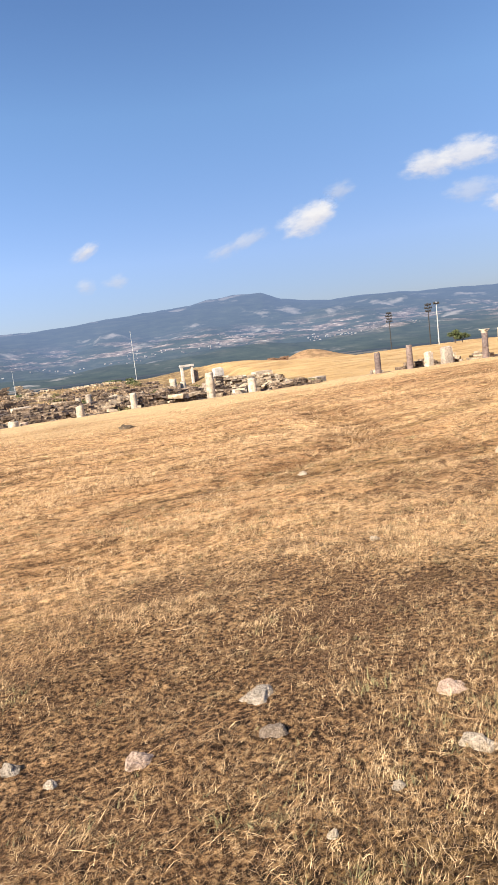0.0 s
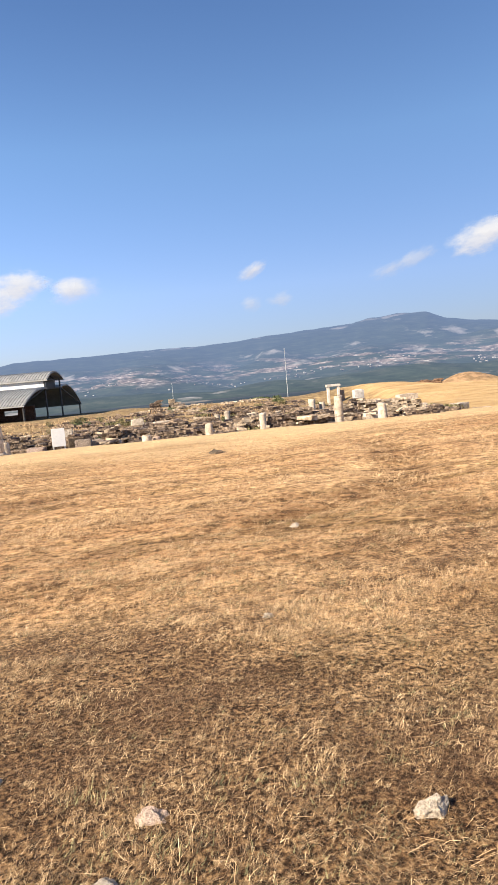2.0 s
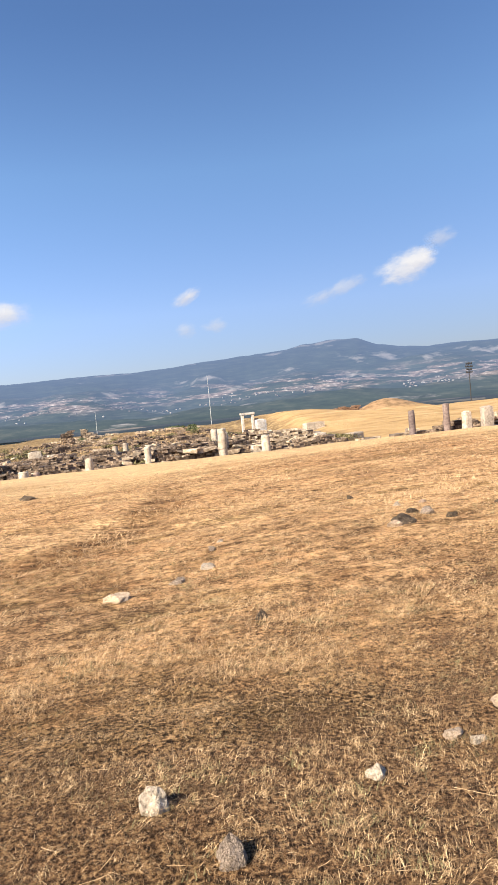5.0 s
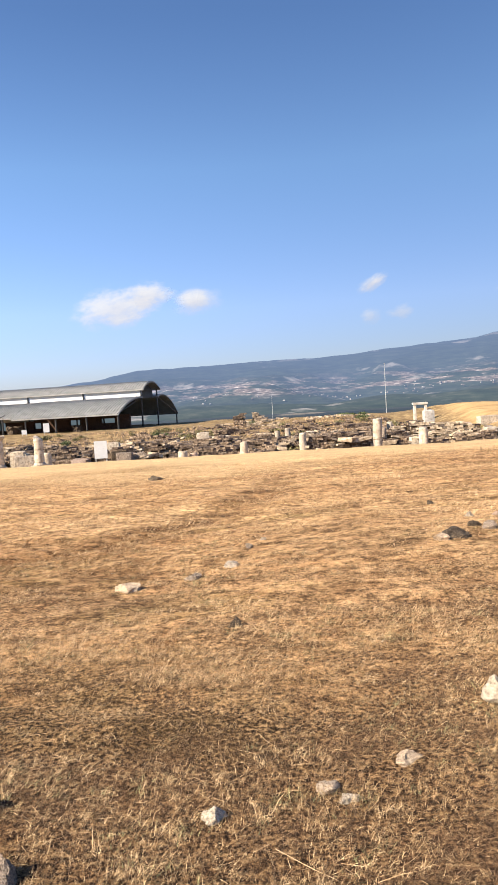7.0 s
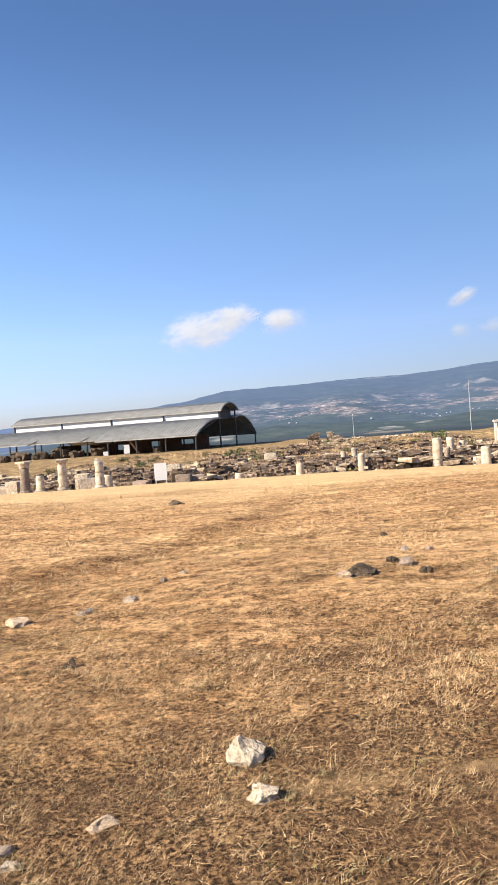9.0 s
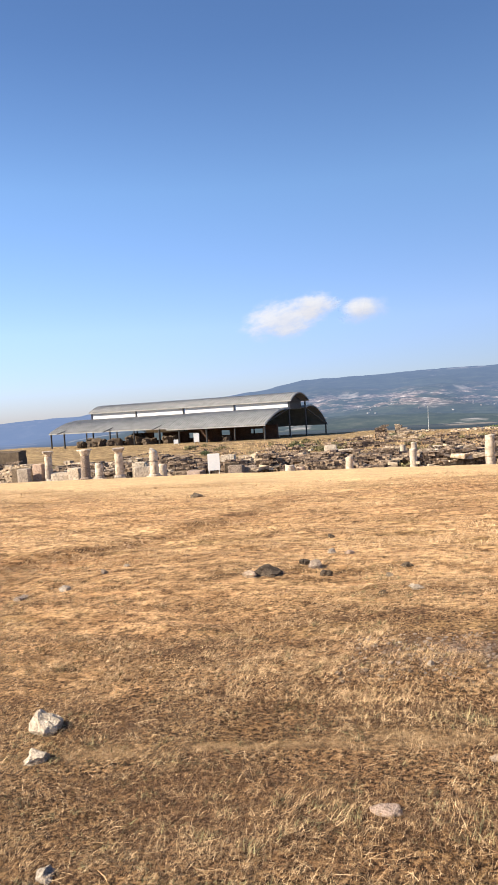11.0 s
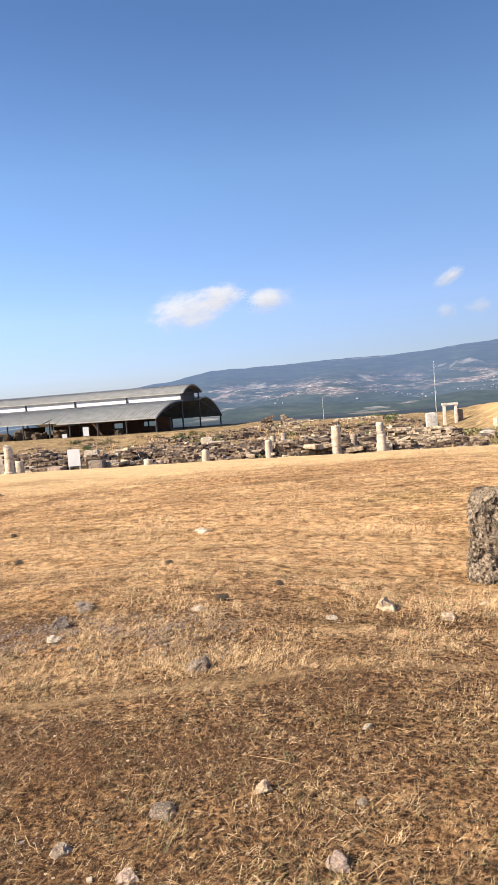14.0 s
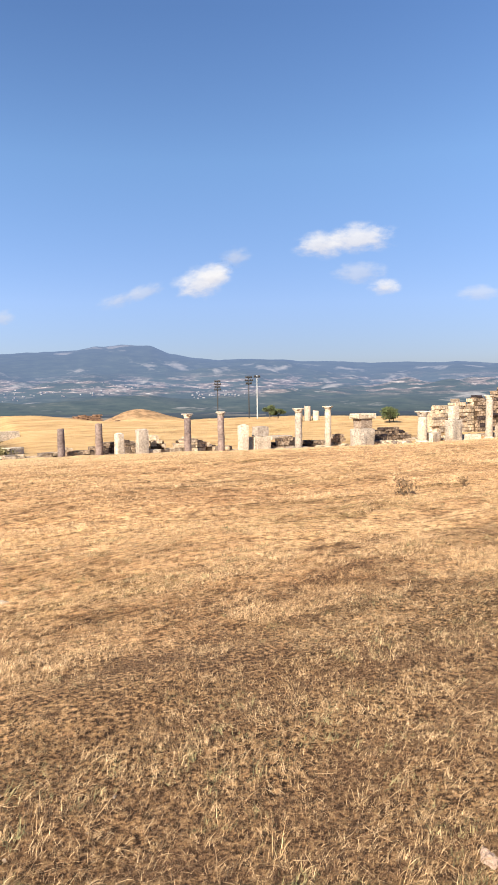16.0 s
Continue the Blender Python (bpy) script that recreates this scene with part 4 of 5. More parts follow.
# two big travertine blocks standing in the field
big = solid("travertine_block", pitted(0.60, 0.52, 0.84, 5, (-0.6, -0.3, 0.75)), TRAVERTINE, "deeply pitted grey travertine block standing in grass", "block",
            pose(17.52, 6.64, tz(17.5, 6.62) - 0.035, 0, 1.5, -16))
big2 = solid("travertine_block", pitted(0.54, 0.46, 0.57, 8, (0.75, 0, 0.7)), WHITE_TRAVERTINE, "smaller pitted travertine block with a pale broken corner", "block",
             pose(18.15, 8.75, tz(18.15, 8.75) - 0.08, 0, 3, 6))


# ---------------------------------------------------------------- porch of two marble posts with a lintel
porch = thing("stone_doorway", "small white marble doorway of two posts and a lintel", "doorway", pose(31.1, 99, tz(31.1, 99) - 0.1, 0, 0, 6))
for dx in (-0.78, 0.78):
    p = part("post", rough_block(0.36, 0.36, 2.72, 60 + dx, 3, 0.04), WHITE_MARBLE, porch)
    p.location.x = dx
p = part("lintel", rough_block(2.25, 0.5, 0.34, 63, 3, 0.04), WHITE_MARBLE, porch)
p.location.z = 2.7
p = part("rear_pier", rough_block(0.8, 0.7, 2.1, 64, 3, 0.14), GREY_STONE, porch)
p.location = (1.5, 0.8, 0)


# ---------------------------------------------------------------- ruined walls of rubble
wall_rng = np.random.default_rng(21)


def cubes(centres, sizes, turns, jitter, rg):
    """Many rough little blocks as one vertex and face list."""
    n = len(centres)
    unit = np.array([[a, b, c] for a in (-.5, .5) for b in (-.5, .5) for c in (-.5, .5)])
    v = unit[None] * sizes[:, None] * (1 + rg.uniform(-jitter, jitter, (n, 8, 3)))
    c, s = np.cos(turns)[:, None], np.sin(turns)[:, None]
    v = np.stack([v[..., 0] * c - v[..., 1] * s, v[..., 0] * s + v[..., 1] * c, v[..., 2]], -1) + centres[:, None]
    f = np.array([[0, 1, 3, 2], [4, 6, 7, 5], [0, 4, 5, 1], [2, 3, 7, 6], [0, 2, 6, 4], [1, 5, 7, 3]])
    return v.reshape(-1, 3).tolist(), (f[None] + 8 * np.arange(n)[:, None, None]).reshape(-1, 4).tolist()


def ruin_wall(x0, y0, x1, y1, h0, h1, thick=0.6, material=None, course=0.17, label="", core=None, ragged=1.25):
    """A broken rubble wall from end to end: an earthen core, coloured dark as shade between stones, and courses of
    rough stones with a ragged top.
    """
    material, core = material or MASONRY, core or CORE
    rg = wall_rng
    length, turn = math.hypot(x1 - x0, y1 - y0), math.atan2(y1 - y0, x1 - x0)
    cx, cy = (x0 + x1) / 2, (y0 + y1) / 2
    base = min(tz(x0, y0), tz(x1, y1), tz(cx, cy)) - 0.1
    ob = thing("ruin_wall", label or "low ruined wall of rough tan rubble with a ragged top", "wall", pose(cx, cy, base, 0, 0, math.degrees(turn)), "ruined walls")
    seed = rg.uniform(0, 200)
    height = lambda u: (h0 + (h1 - h0) * u + 0.1) * (1.0 - 0.36 * ragged + ragged * np.clip(value_noise(u * length * 0.8 + seed, u * 0 + seed) - 0.2, -0.25, 0.6))
    us = np.linspace(0, 1, max(4, int(length / 0.8)))
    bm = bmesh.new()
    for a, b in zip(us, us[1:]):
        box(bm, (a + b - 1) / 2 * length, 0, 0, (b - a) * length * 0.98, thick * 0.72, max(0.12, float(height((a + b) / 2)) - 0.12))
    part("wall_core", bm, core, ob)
    cen, siz, trn = [], [], []
    for side in (-1, 0, 1):
        z = 0.0
        while z < max(h0, h1) * 1.5 + 0.2:
            ch = course * rg.uniform(0.6, 1.6)
            u = rg.uniform(-0.1, 0.1)
            while u < length:
                w = rg.uniform(0.8, 3.6) * course * 1.25
                top = float(height(np.array((u + w / 2) / length)))
                face = side != 0
                if rg.random() < 0.9 and (face and z + ch * 0.6 < top) or (not face and top - course * 1.3 < z + ch * 0.5 < top + course * 0.25):
                    d = thick * rg.uniform(0.3, 0.42)
                    cen.append((u + w / 2 - length / 2, side * (thick / 2 - d / 2 + rg.uniform(-0.02, 0.05)), z + ch / 2))
                    siz.append((w * 0.93, d if face else thick * 0.9, ch * 0.88))
                    trn.append(rg.uniform(-0.06, 0.06))
                u += w
            z += ch
    if cen:
        v, f = cubes(np.array(cen), np.array(siz), np.array(trn), 0.15, rg)
        part("masonry", link_mesh("masonry", v, f, material), material, ob, kind="stuff")
    return ob


# the rows of rooms, front to back
for y, x_lo, x_hi, h, gap in ((44.2, -20, 24, 0.85, 0.15), (45.3, -20, 20, 0.95, 0.35), (46.6, -22, 18, 0.95, 0.25), (48.2, -22, 23, 1.0, 0.15), (50.0, -24, 19, 1.0, 0.3), (52.0, -24, 21, 1.0, 0.2), (54.2, -24, 20, 0.9, 0.35), (56.5, -26, 20, 0.75, 0.25), (60, -26, 12, 0.6, 0.4), (64, -28, 23, 0.65, 0.3), (71, -16, 22, 0.55, 0.3), (80, -10, 26, 0.55, 0.3), (88, -4, 27, 0.45, 0.35), (96, 0, 27, 0.45, 0.35)):
    x = x_lo
    while x < x_hi:
        w = wall_rng.uniform(2.5, 6.5)
        if wall_rng.random() > gap:
            ruin_wall(x, y + wall_rng.uniform(-0.5, 0.5), min(x + w, x_hi + 1), y + wall_rng.uniform(-0.5, 0.5), h * wall_rng.uniform(0.55, 1.25), h * wall_rng.uniform(0.55, 1.25),
                      wall_rng.uniform(0.5, 0.75), PALE_RUBBLE if wall_rng.random() < 0.22 else MASONRY, 0.105 if y < 50 else 0.17)
        x += w + wall_rng.uniform(0.1, 1.0)
for x in (-18, -14.5, -11, -7.5, -3, 1.8, 5.2, 9.5, 13.6, 17.2, 20.5):
    for y0, y1 in ((44.4, 47.4), (48, 51.3), (52, 56.3), (57, 62.6), (64, 70)):
        if wall_rng.random() < (0.6 if y0 < 50 else 0.35):
            ruin_wall(x + wall_rng.uniform(-0.6, 0.6), y0, x + wall_rng.uniform(-0.6, 0.6), y1, wall_rng.uniform(0.4, 0.9), wall_rng.uniform(0.3, 0.8), 0.55, None, 0.15)
# the stoa's back wall along the meadow, and the masonry mass beside the lane
ruin_wall(27.2, 46.6, 31.0, 47.2, 0.95, 0.8, 0.7, PALE_RUBBLE, 0.2, "low wall of pale rubble stones along the meadow")
ruin_wall(31.2, 47.0, 36.5, 46.2, 0.8, 0.9, 0.7, MASONRY, 0.2)
ruin_wall(36.8, 45.8, 42.5, 45.0, 0.95, 0.8, 0.7, PALE_RUBBLE, 0.22, "low wall of pale rubble stones along the meadow")
ruin_wall(45.8, 45.0, 52.4, 44.8, 0.8, 0.8, 0.7, MASONRY, 0.2)
ruin_wall(55.4, 45.5, 60.5, 46.0, 1.0, 0.8, 0.7, MASONRY, 0.22)
ruin_wall(20.4, 50.2, 23.9, 50.2, 1.0, 0.9, 1.6, MASONRY, 0.2, "thick mass of rough masonry under a slab")
ruin_wall(26.8, 52.5, 28.2, 60.5, 0.5, 0.6, 0.6, PALE_RUBBLE, 0.22)
# high wall at the far right end
ruin_wall(69.5, 52.0, 75.5, 52.0, 2.3, 3.4, 1.0, PALE_RUBBLE, 0.28, "high ruined wall of pale coursed rubble", TAN_STONE, 0.4)
ruin_wall(75.4, 51.5, 84.5, 51.0, 3.6, 4.6, 1.1, MASONRY, 0.30, "high ruined wall of darker coursed rubble", None, 0.5)
# two stumps of walling on the skyline
ruin_wall(4.7, 102.0, 6.1, 102.1, -1.45 - tz(5.4, 102), -1.3 - tz(5.4, 102), 0.8, MASONRY, 0.22, "ragged stump of dark masonry on the skyline", None, 0.5)
ruin_wall(7.5, 103.0, 9.0, 103.1, -1.25 - tz(8.3, 103), -1.6 - tz(8.3, 103), 0.8, PALE_RUBBLE, 0.22, "ragged stump of tan masonry on the skyline", None, 0.5)
# brown brick remains below the mound
ruin_wall(56.3, 131.0, 61.6, 131.5, 1.15, 1.25, 0.9, BRICK_REMAINS, 0.16, "low brown brick remains on the meadow", BRICKWORK, 0.5)
ruin_wall(49.5, 127.0, 54.5, 127.6, 0.3, 0.25, 0.8, BRICK_REMAINS, 0.14, "low brown brick remains on the meadow", BRICKWORK)
ruin_wall(63.5, 134.0, 70.5, 135.0, 0.35, 0.3, 0.8, BRICK_REMAINS, 0.16, "low brown brick remains at the foot of a mound", BRICKWORK)


# ---------------------------------------------------------------- loose rubble and gravel
def rubble(name, count, x_lo, x_hi, y_lo, y_hi, size, material, label, seed, bunch=0.0, sink=0.25):
    rg = np.random.default_rng(seed)
    x, y = rg.uniform(x_lo, x_hi, count * 3), rg.uniform(y_lo, y_hi, count * 3)
    keep = value_noise(x * 0.35 + seed, y * 0.35) > bunch
    x, y = x[keep][:count], y[keep][:count]
    n = len(x)
    s = size * np.clip(rg.lognormal(0, 0.4, (n, 1)), 0.4, 2.0) * rg.uniform(0.6, 1.2, (n, 3)) * (1.25, 1, 0.5)
    c = np.stack([x, y, terrain(x, y) + s[:, 2] * (0.5 - sink)], -1)
    v, f = cubes(c, s, rg.uniform(0, 6.28, n), 0.3, rg)
    return tagged(new(name, link_mesh(name, v, f, material)), label, "rubble", kind="stuff")


def slabs(name, count, x_lo, x_hi, y_lo, y_hi, size, material, label, seed):
    """Flat broken slabs lying tilted on the walls and heaps."""
    rg = np.random.default_rng(seed)
    x, y = rg.uniform(x_lo, x_hi, count), y_lo + (y_hi - y_lo) * rg.random(count) ** 1.5
    s = size * np.clip(rg.lognormal(0, 0.4, (count, 1)), 0.4, 2.2) * rg.uniform(0.7, 1.3, (count, 3)) * (1.3, 0.9, 0.3)
    c = np.stack([x, y, terrain(x, y) + s[:, 2] * 0.3 + rg.uniform(0, 0.75, count) * (rg.random(count) < 0.45)], -1)
    v, f = cubes(c, s, rg.normal(0, 0.5, count), 0.22, rg)
    v = np.array(v).reshape(count, 8, 3)
    v[:, :, 2] += (v[:, :, 0] - c[:, None, 0]) * rg.normal(0, 0.16, count)[:, None]
    return tagged(new(name, link_mesh(name, v.reshape(-1, 3).tolist(), f, material)), label, "rubble", kind="stuff")


rubble("rubble", 4200, -32, 26, 43, 74, 0.13, MASONRY, "loose tan rubble strewn among the ruined walls", 3, 0.35)
rubble("rubble", 3400, -24, 29, 66, 105, 0.16, MASONRY, "loose tan rubble strewn on the bank", 4, 0.55)
slabs("slabs", 620, -24, 26, 43.2, 66, 0.40, PALE_RUBBLE, "pale flat slabs tumbled over the ruined walls", 14)
rubble("rubble", 1100, 2, 25, 105.0, 108.5, 0.26, PALE_RUBBLE, "row of pale stones along the crest of the bank", 5, 0.25, 0.15)
rubble("rubble", 500, 44, 72, 43.6, 47, 0.30, PALE_RUBBLE, "loose pale rubble round the pedestals", 6, 0.3)
rubble("rubble", 240, 27, 44, 44.5, 48, 0.24, PALE_RUBBLE, "loose pale rubble along the low wall", 8, 0.3)
rubble("gravel", 900, 0, 26, 1.2, 9, 0.007, PALE_RUBBLE, "small pale pebbles scattered in the turf", 9, 0.45, 0.2)
rubble("gravel", 1100, 12.2, 15.4, 4.45, 5.25, 0.012, GREY_STONE, "grey pebbles on the bare scarp", 41, 0.2, 0.2)
rubble("gravel", 500, 13.2, 17.5, 2.2, 3.3, 0.006, PINK_STONE, "pinkish grit on bare soil", 42, 0.45, 0.2)
rubble("gravel", 300, 11, 18, 2.0, 7, 0.009, PALE_RUBBLE, "small pale pebbles scattered in the turf", 10, 0.5, 0.2)


# ---------------------------------------------------------------- shelter roof over the dig
def shelter():
    L, W, wu = 47.2, 33.0, 8.7
    z1, z1b, z2, z3 = -0.62, -1.75, 3.55, 5.05
    ph = 0.193
    # local axes: x along the eaves from the near right corner to the left, y to the back
    m = Matrix.Translation((-15.82, 120.27, 0)) @ Matrix(((-math.cos(ph), math.sin(ph), 0, 0), (math.sin(ph), math.cos(ph), 0, 0), (0, 0, 1, 0), (0, 0, 0, 1)))
    ob = thing("shelter_building", "open steel shelter with ribbed arched roofs over excavations", "shelter", Matrix.Identity(4))
    put = lambda x, y, z: m @ Vector((x, y, z))
    mid0, mid1 = (W - wu) / 2, (W + wu) / 2
    zc = 2.1

    def vault(name, y0, za, y1, zb, bulge, xa, xb, rib, label=""):
        """A sheet bent over an arc between two eaves, with standing ribs."""
        bm = bmesh.new()
        steps = 14
        prof = []
        for k in range(steps + 1):
            u = k / steps
            prof.append((y0 + (y1 - y0) * u, za + (zb - za) * u + bulge * (1 - (2 * u - 1) ** 2)))
        rows = []
        n = int((xb - xa) / rib)
        for k in range(n + 1):
            for dx, dz in ((0.0, 0.0), (0.10, 0.0), (0.13, 0.10), (0.25, 0.10), (0.28, 0.0)):
                x = min(xa + k * rib + dx, xb)
                rows.append([bm.verts.new(put(x, y, z + dz)) for y, z in prof])
        for a, b in zip(rows, rows[1:]):
            for i in range(steps):
                bm.faces.new((a[i], b[i], b[i + 1], a[i + 1]))
        lower = [[bm.verts.new(put(x, y, z - 0.22)) for y, z in prof] for x in (xa, xb)]
        for i in range(steps):
            bm.faces.new((lower[0][i], lower[0][i + 1], lower[1][i + 1], lower[1][i]))
            bm.faces.new((rows[0][i], rows[0][i + 1], lower[0][i + 1], lower[0][i]))
            bm.faces.new((rows[-1][i + 1], rows[-1][i], lower[1][i], lower[1][i + 1]))
        for i in (0, steps):
            bm.faces.new((rows[0][i], lower[0][i], lower[1][i], rows[-1][i]))
        return part(name, bm, ROOF_METAL, ob, label)

    vault("near_roof", 0, z1, mid0 + 0.3, zc, 0.85, 0.0, 20.5, 0.55, "ribbed grey metal sheet roof")
    vault("near_roof", 2.3, z1 + 0.25, mid0 + 0.3, zc, 0.55, 20.6, L + 4.0, 0.55, "ribbed grey metal sheet roof")
    vault("far_roof", mid1 - 0.3, zc, W, z1b, 1.75, 0.0, L, 0.55, "ribbed grey metal sheet roof")
    vault("upper_roof", mid0 - 0.5, z2, mid1 + 0.5, z2, z3 - z2, -0.4, L + 0.6, 0.55, "ribbed arched metal roof over a clerestory")
    x = 0.0
    while x < L - 1:
        bm = bmesh.new()
        c = [put(x + 0.15, mid0, zc), put(x + 11.6, mid0, zc), put(x + 11.6, mid0, z2 - 0.25), put(x + 0.15, mid0, z2 - 0.25)]
        back = m.to_3x3() @ Vector((0, 0.08, 0))
        v = [bm.verts.new(p) for p in c] + [bm.verts.new(p + back) for p in c]
        for q in ((0, 1, 2, 3), (7, 6, 5, 4), (0, 4, 5, 1), (1, 5, 6, 2), (2, 6, 7, 3), (3, 7, 4, 0)):
            bm.faces.new([v[i] for i in q])
        part("clerestory_panel", bm, WHITE_PANEL, ob, "white translucent wall panel")
        x += 11.8

    def bar(name, a, b, r, material=STEEL):
        bm = bmesh.new()
        rod(bm, put(*a), put(*b), r, 6)
        return part(name, bm, material, ob)

    foot = lambda x, y: tz(*put(x, y, 0)[:2]) - 0.1
    for k in range(5):
        x = 0.3 + 11.75 * k
        for y, top in ((0.4 if x < 20 else 2.6, z1 + 0.1), (mid0, z2), (mid1, z2), (W - 0.4, z1b + 0.1)):
            bar("post", (x, y, foot(x, y)), (x, y, top), 0.17)
        bar("rafter", (x, mid0, z2 - 0.1), (x, mid1, z2 - 0.1), 0.12)
        bar("rafter", (x, 0.4, z1 + 0.1), (x, mid0, zc - 0.1), 0.10)
        bar("rafter", (x, mid1, zc - 0.1), (x, W - 0.4, z1b + 0.1), 0.10)
    bar("post", (L + 3.6, 2.6, foot(L + 3.6, 2.6)), (L + 3.6, 2.6, z1 + 0.3), 0.17)
    for a in range(4):
        x = 6.2 + 11.75 * a
        bar("post", (x, 0.4 if x < 20 else 2.6, foot(x, 1)), (x, 0.4 if x < 20 else 2.6, z1 + 0.1), 0.14)
    bar("ridge_beam", (0, mid0, z2 - 0.12), (L, mid0, z2 - 0.12), 0.14)
    bar("ridge_beam", (0, mid0, zc - 0.05), (L, mid0, zc - 0.05), 0.14)
    bar("eaves_beam", (0, 0.35, z1), (20.3, 0.35, z1), 0.10)
    bar("eaves_beam", (20.6, 2.6, z1 + 0.2), (L + 3.9, 2.6, z1 + 0.2), 0.10)
    # dark sheet stands for gable shade, and the brown back walls with their gaps
    bm = bmesh.new()
    outline = [put(1.2, mid0, zc - 0.3), put(1.2, mid1, zc - 0.3), put(1.2, mid1, z2), put(1.2, (mid0 + mid1) / 2, z3 - 0.1), put(1.2, mid0, z2)]
    side = m.to_3x3() @ Vector((0.1, 0, 0))
    a, b = [bm.verts.new(p) for p in outline], [bm.verts.new(p + side) for p in outline]
    bm.faces.new(a), bm.faces.new(b[::-1])
    for i in range(5):
        bm.faces.new((a[i], b[i], b[(i + 1) % 5], a[(i + 1) % 5]))
    part("gable_shade", bm, STEEL, ob, "dark sheet put in for the shade of the gable")
    bm = bmesh.new()
    for x0, x1, lo, hi in ((1.5, 4.5, 0, 2.6), (4.5, 7.2, 0, 1.1), (7.2, 11.5, 0, 2.6), (11.5, 13.6, 0, 1.0), (13.6, 19.5, 0, 2.6), (19.5, 21.0, 0, 0.9), (21.0, 27.0, 0, 2.4), (27, 29.4, 0, 0.8), (29.4, 34.5, 0, 2.3), (36.5, 41, 0, 0.9)):
        a = put((x0 + x1) / 2, 9.0, 0)
        box(bm, a.x, a.y, tz(a.x, a.y) - 0.1, x1 - x0, 0.6, hi - lo + 0.1, turn=-ph)
    for x0, x1 in ((4.5, 7.2), (11.5, 13.6), (19.5, 21.0)):
        a = put((x0 + x1) / 2, 9.0, 0)
        box(bm, a.x, a.y, tz(a.x, a.y) + 1.95, x1 - x0, 0.6, 0.6, turn=-ph)
    part("inner_wall", bm, BRICKWORK, ob, "brown earthen wall with window gaps")
    return ob


shelter()
for k, (x, y, s) in enumerate(((-53, 129, 2.0), (-48.5, 128, 1.7), (-45, 130, 2.3), (-41, 128, 1.5), (-57, 131, 1.5), (-36.5, 127, 1.6), (-24, 124, 1.3))):
    ashlar(x, y, s * 1.6, s, s * 0.8, DARK_STONE, "dark heap of masonry under the shelter", 15 * k, wear=0.38, name="masonry_block", cuts=5)


# ---------------------------------------------------------------- boards, masts, poles
def info_board(x, y, w, h, leg, label):
    ob = thing("information_board", label, "sign", pose(x, y, tz(x, y) - 0.05, 0, 0, 12), "white boards")
    bm = bmesh.new()
    box(bm, 0, 0, leg, w, 0.05, h, 0.01)
    panel = part("panel", bm, WHITE_PANEL, ob, "white sheet panel")
    bm = bmesh.new()
    box(bm, 0, -0.028, leg + h * 0.82, w * 0.7, 0.004, h * 0.06)
    for k in range(6):
        box(bm, -w * 0.04, -0.028, leg + h * (0.16 + 0.1 * k), w * 0.78, 0.004, h * 0.022)
    part("print", bm, PRINT, panel, "faint lines of unreadable print")
    for dx in (-w * 0.42, w * 0.42):
        bm = bmesh.new()
        rod(bm, (dx, 0.04, 0), (dx, 0.04, leg + h * 0.9), 0.03)
        part("leg", bm, MAST_PAINT, ob)
    return ob


info_board(-0.9, 43.1, 0.78, 1.08, 0.45, "white information board on two legs at the ruins")
info_board(-26.5, 114, 0.95, 1.5, 0.4, "white information board in front of the shelter")
info_board(-29.5, 112, 0.8, 0.7, 0.3, "low white board in front of the shelter")


def mast(x, y, h, r, label):
    ob = thing("mast", label, "mast", pose(x, y, tz(x, y) - 0.2))
    z0 = 0.0
    for k, f in enumerate((0.45, 0.8, 1.0)):
        bm = bmesh.new()
        rod(bm, (0, 0, z0), (0, 0, h * f), r * (1 - 0.25 * k), 10)
        part("tube", bm, MAST_PAINT, ob)
        z0 = h * f
    bm = bmesh.new()
    box(bm, 0, 0, 0, r * 6, r * 6, 0.3, 0.03)
    part("footing", bm, CONCRETE, ob)
    bm = bmesh.new()
    bmesh.ops.create_uvsphere(bm, u_segments=10, v_segments=6, radius=r * 1.1, matrix=Matrix.Translation((0, 0, h)))
    part("finial", bm, MAST_PAINT, ob)
    return ob


mast(38.98, 172, 6.81 - tz(38.98, 172) + 0.2, 0.065, "tall slender pale steel flag mast beyond the bank")
mast(11.54, 200, 0.35 - tz(11.54, 200) + 0.2, 0.06, "slender pale steel mast beyond the bank")


def power_pole(x, y, top, material, arms, label):
    base = tz(x, y) - 0.3
    h = top - base
    ob = thing("power_pole", label, "utility pole", pose(x, y, base, 0, 0, 10), "power poles")
    bm = bmesh.new()
    rod(bm, (0, 0, 0), (0, 0, h), 0.115, 10, 0.075)
    part("pole", bm, material, ob)
    for k in range(arms):
        z, w = h - 0.5 - 0.62 * k, (0.8, 1.0, 0.75, 0.9)[k % 4]
        bm = bmesh.new()
        box(bm, 0, 0, z, w * 2, 0.18, 0.2)
        arm = part("cross_arm", bm, POLE_WOOD, ob)
        for dx in (-0.9, -0.45, 0.45, 0.9):
            bm = bmesh.new()
            rod(bm, (dx * w, 0, z + 0.14), (dx * w, 0, z + 0.24), 0.09, 8)
            rod(bm, (dx * w, 0, z + 0.24), (dx * w, 0, z + 0.46), 0.13, 8, 0.07)
            part("insulator", bm, POLE_WOOD, arm)
    return ob


power_pole(91.85, 140, 4.0, POLE_WOOD, 4, "dark power pole with four crowded cross arms")
power_pole(88.3, 120, 4.5, POLE_WOOD, 3, "dark power pole with crowded cross arms")
power_pole(89.6, 119, 4.6, CONCRETE, 1, "pale concrete power pole beside a dark one")


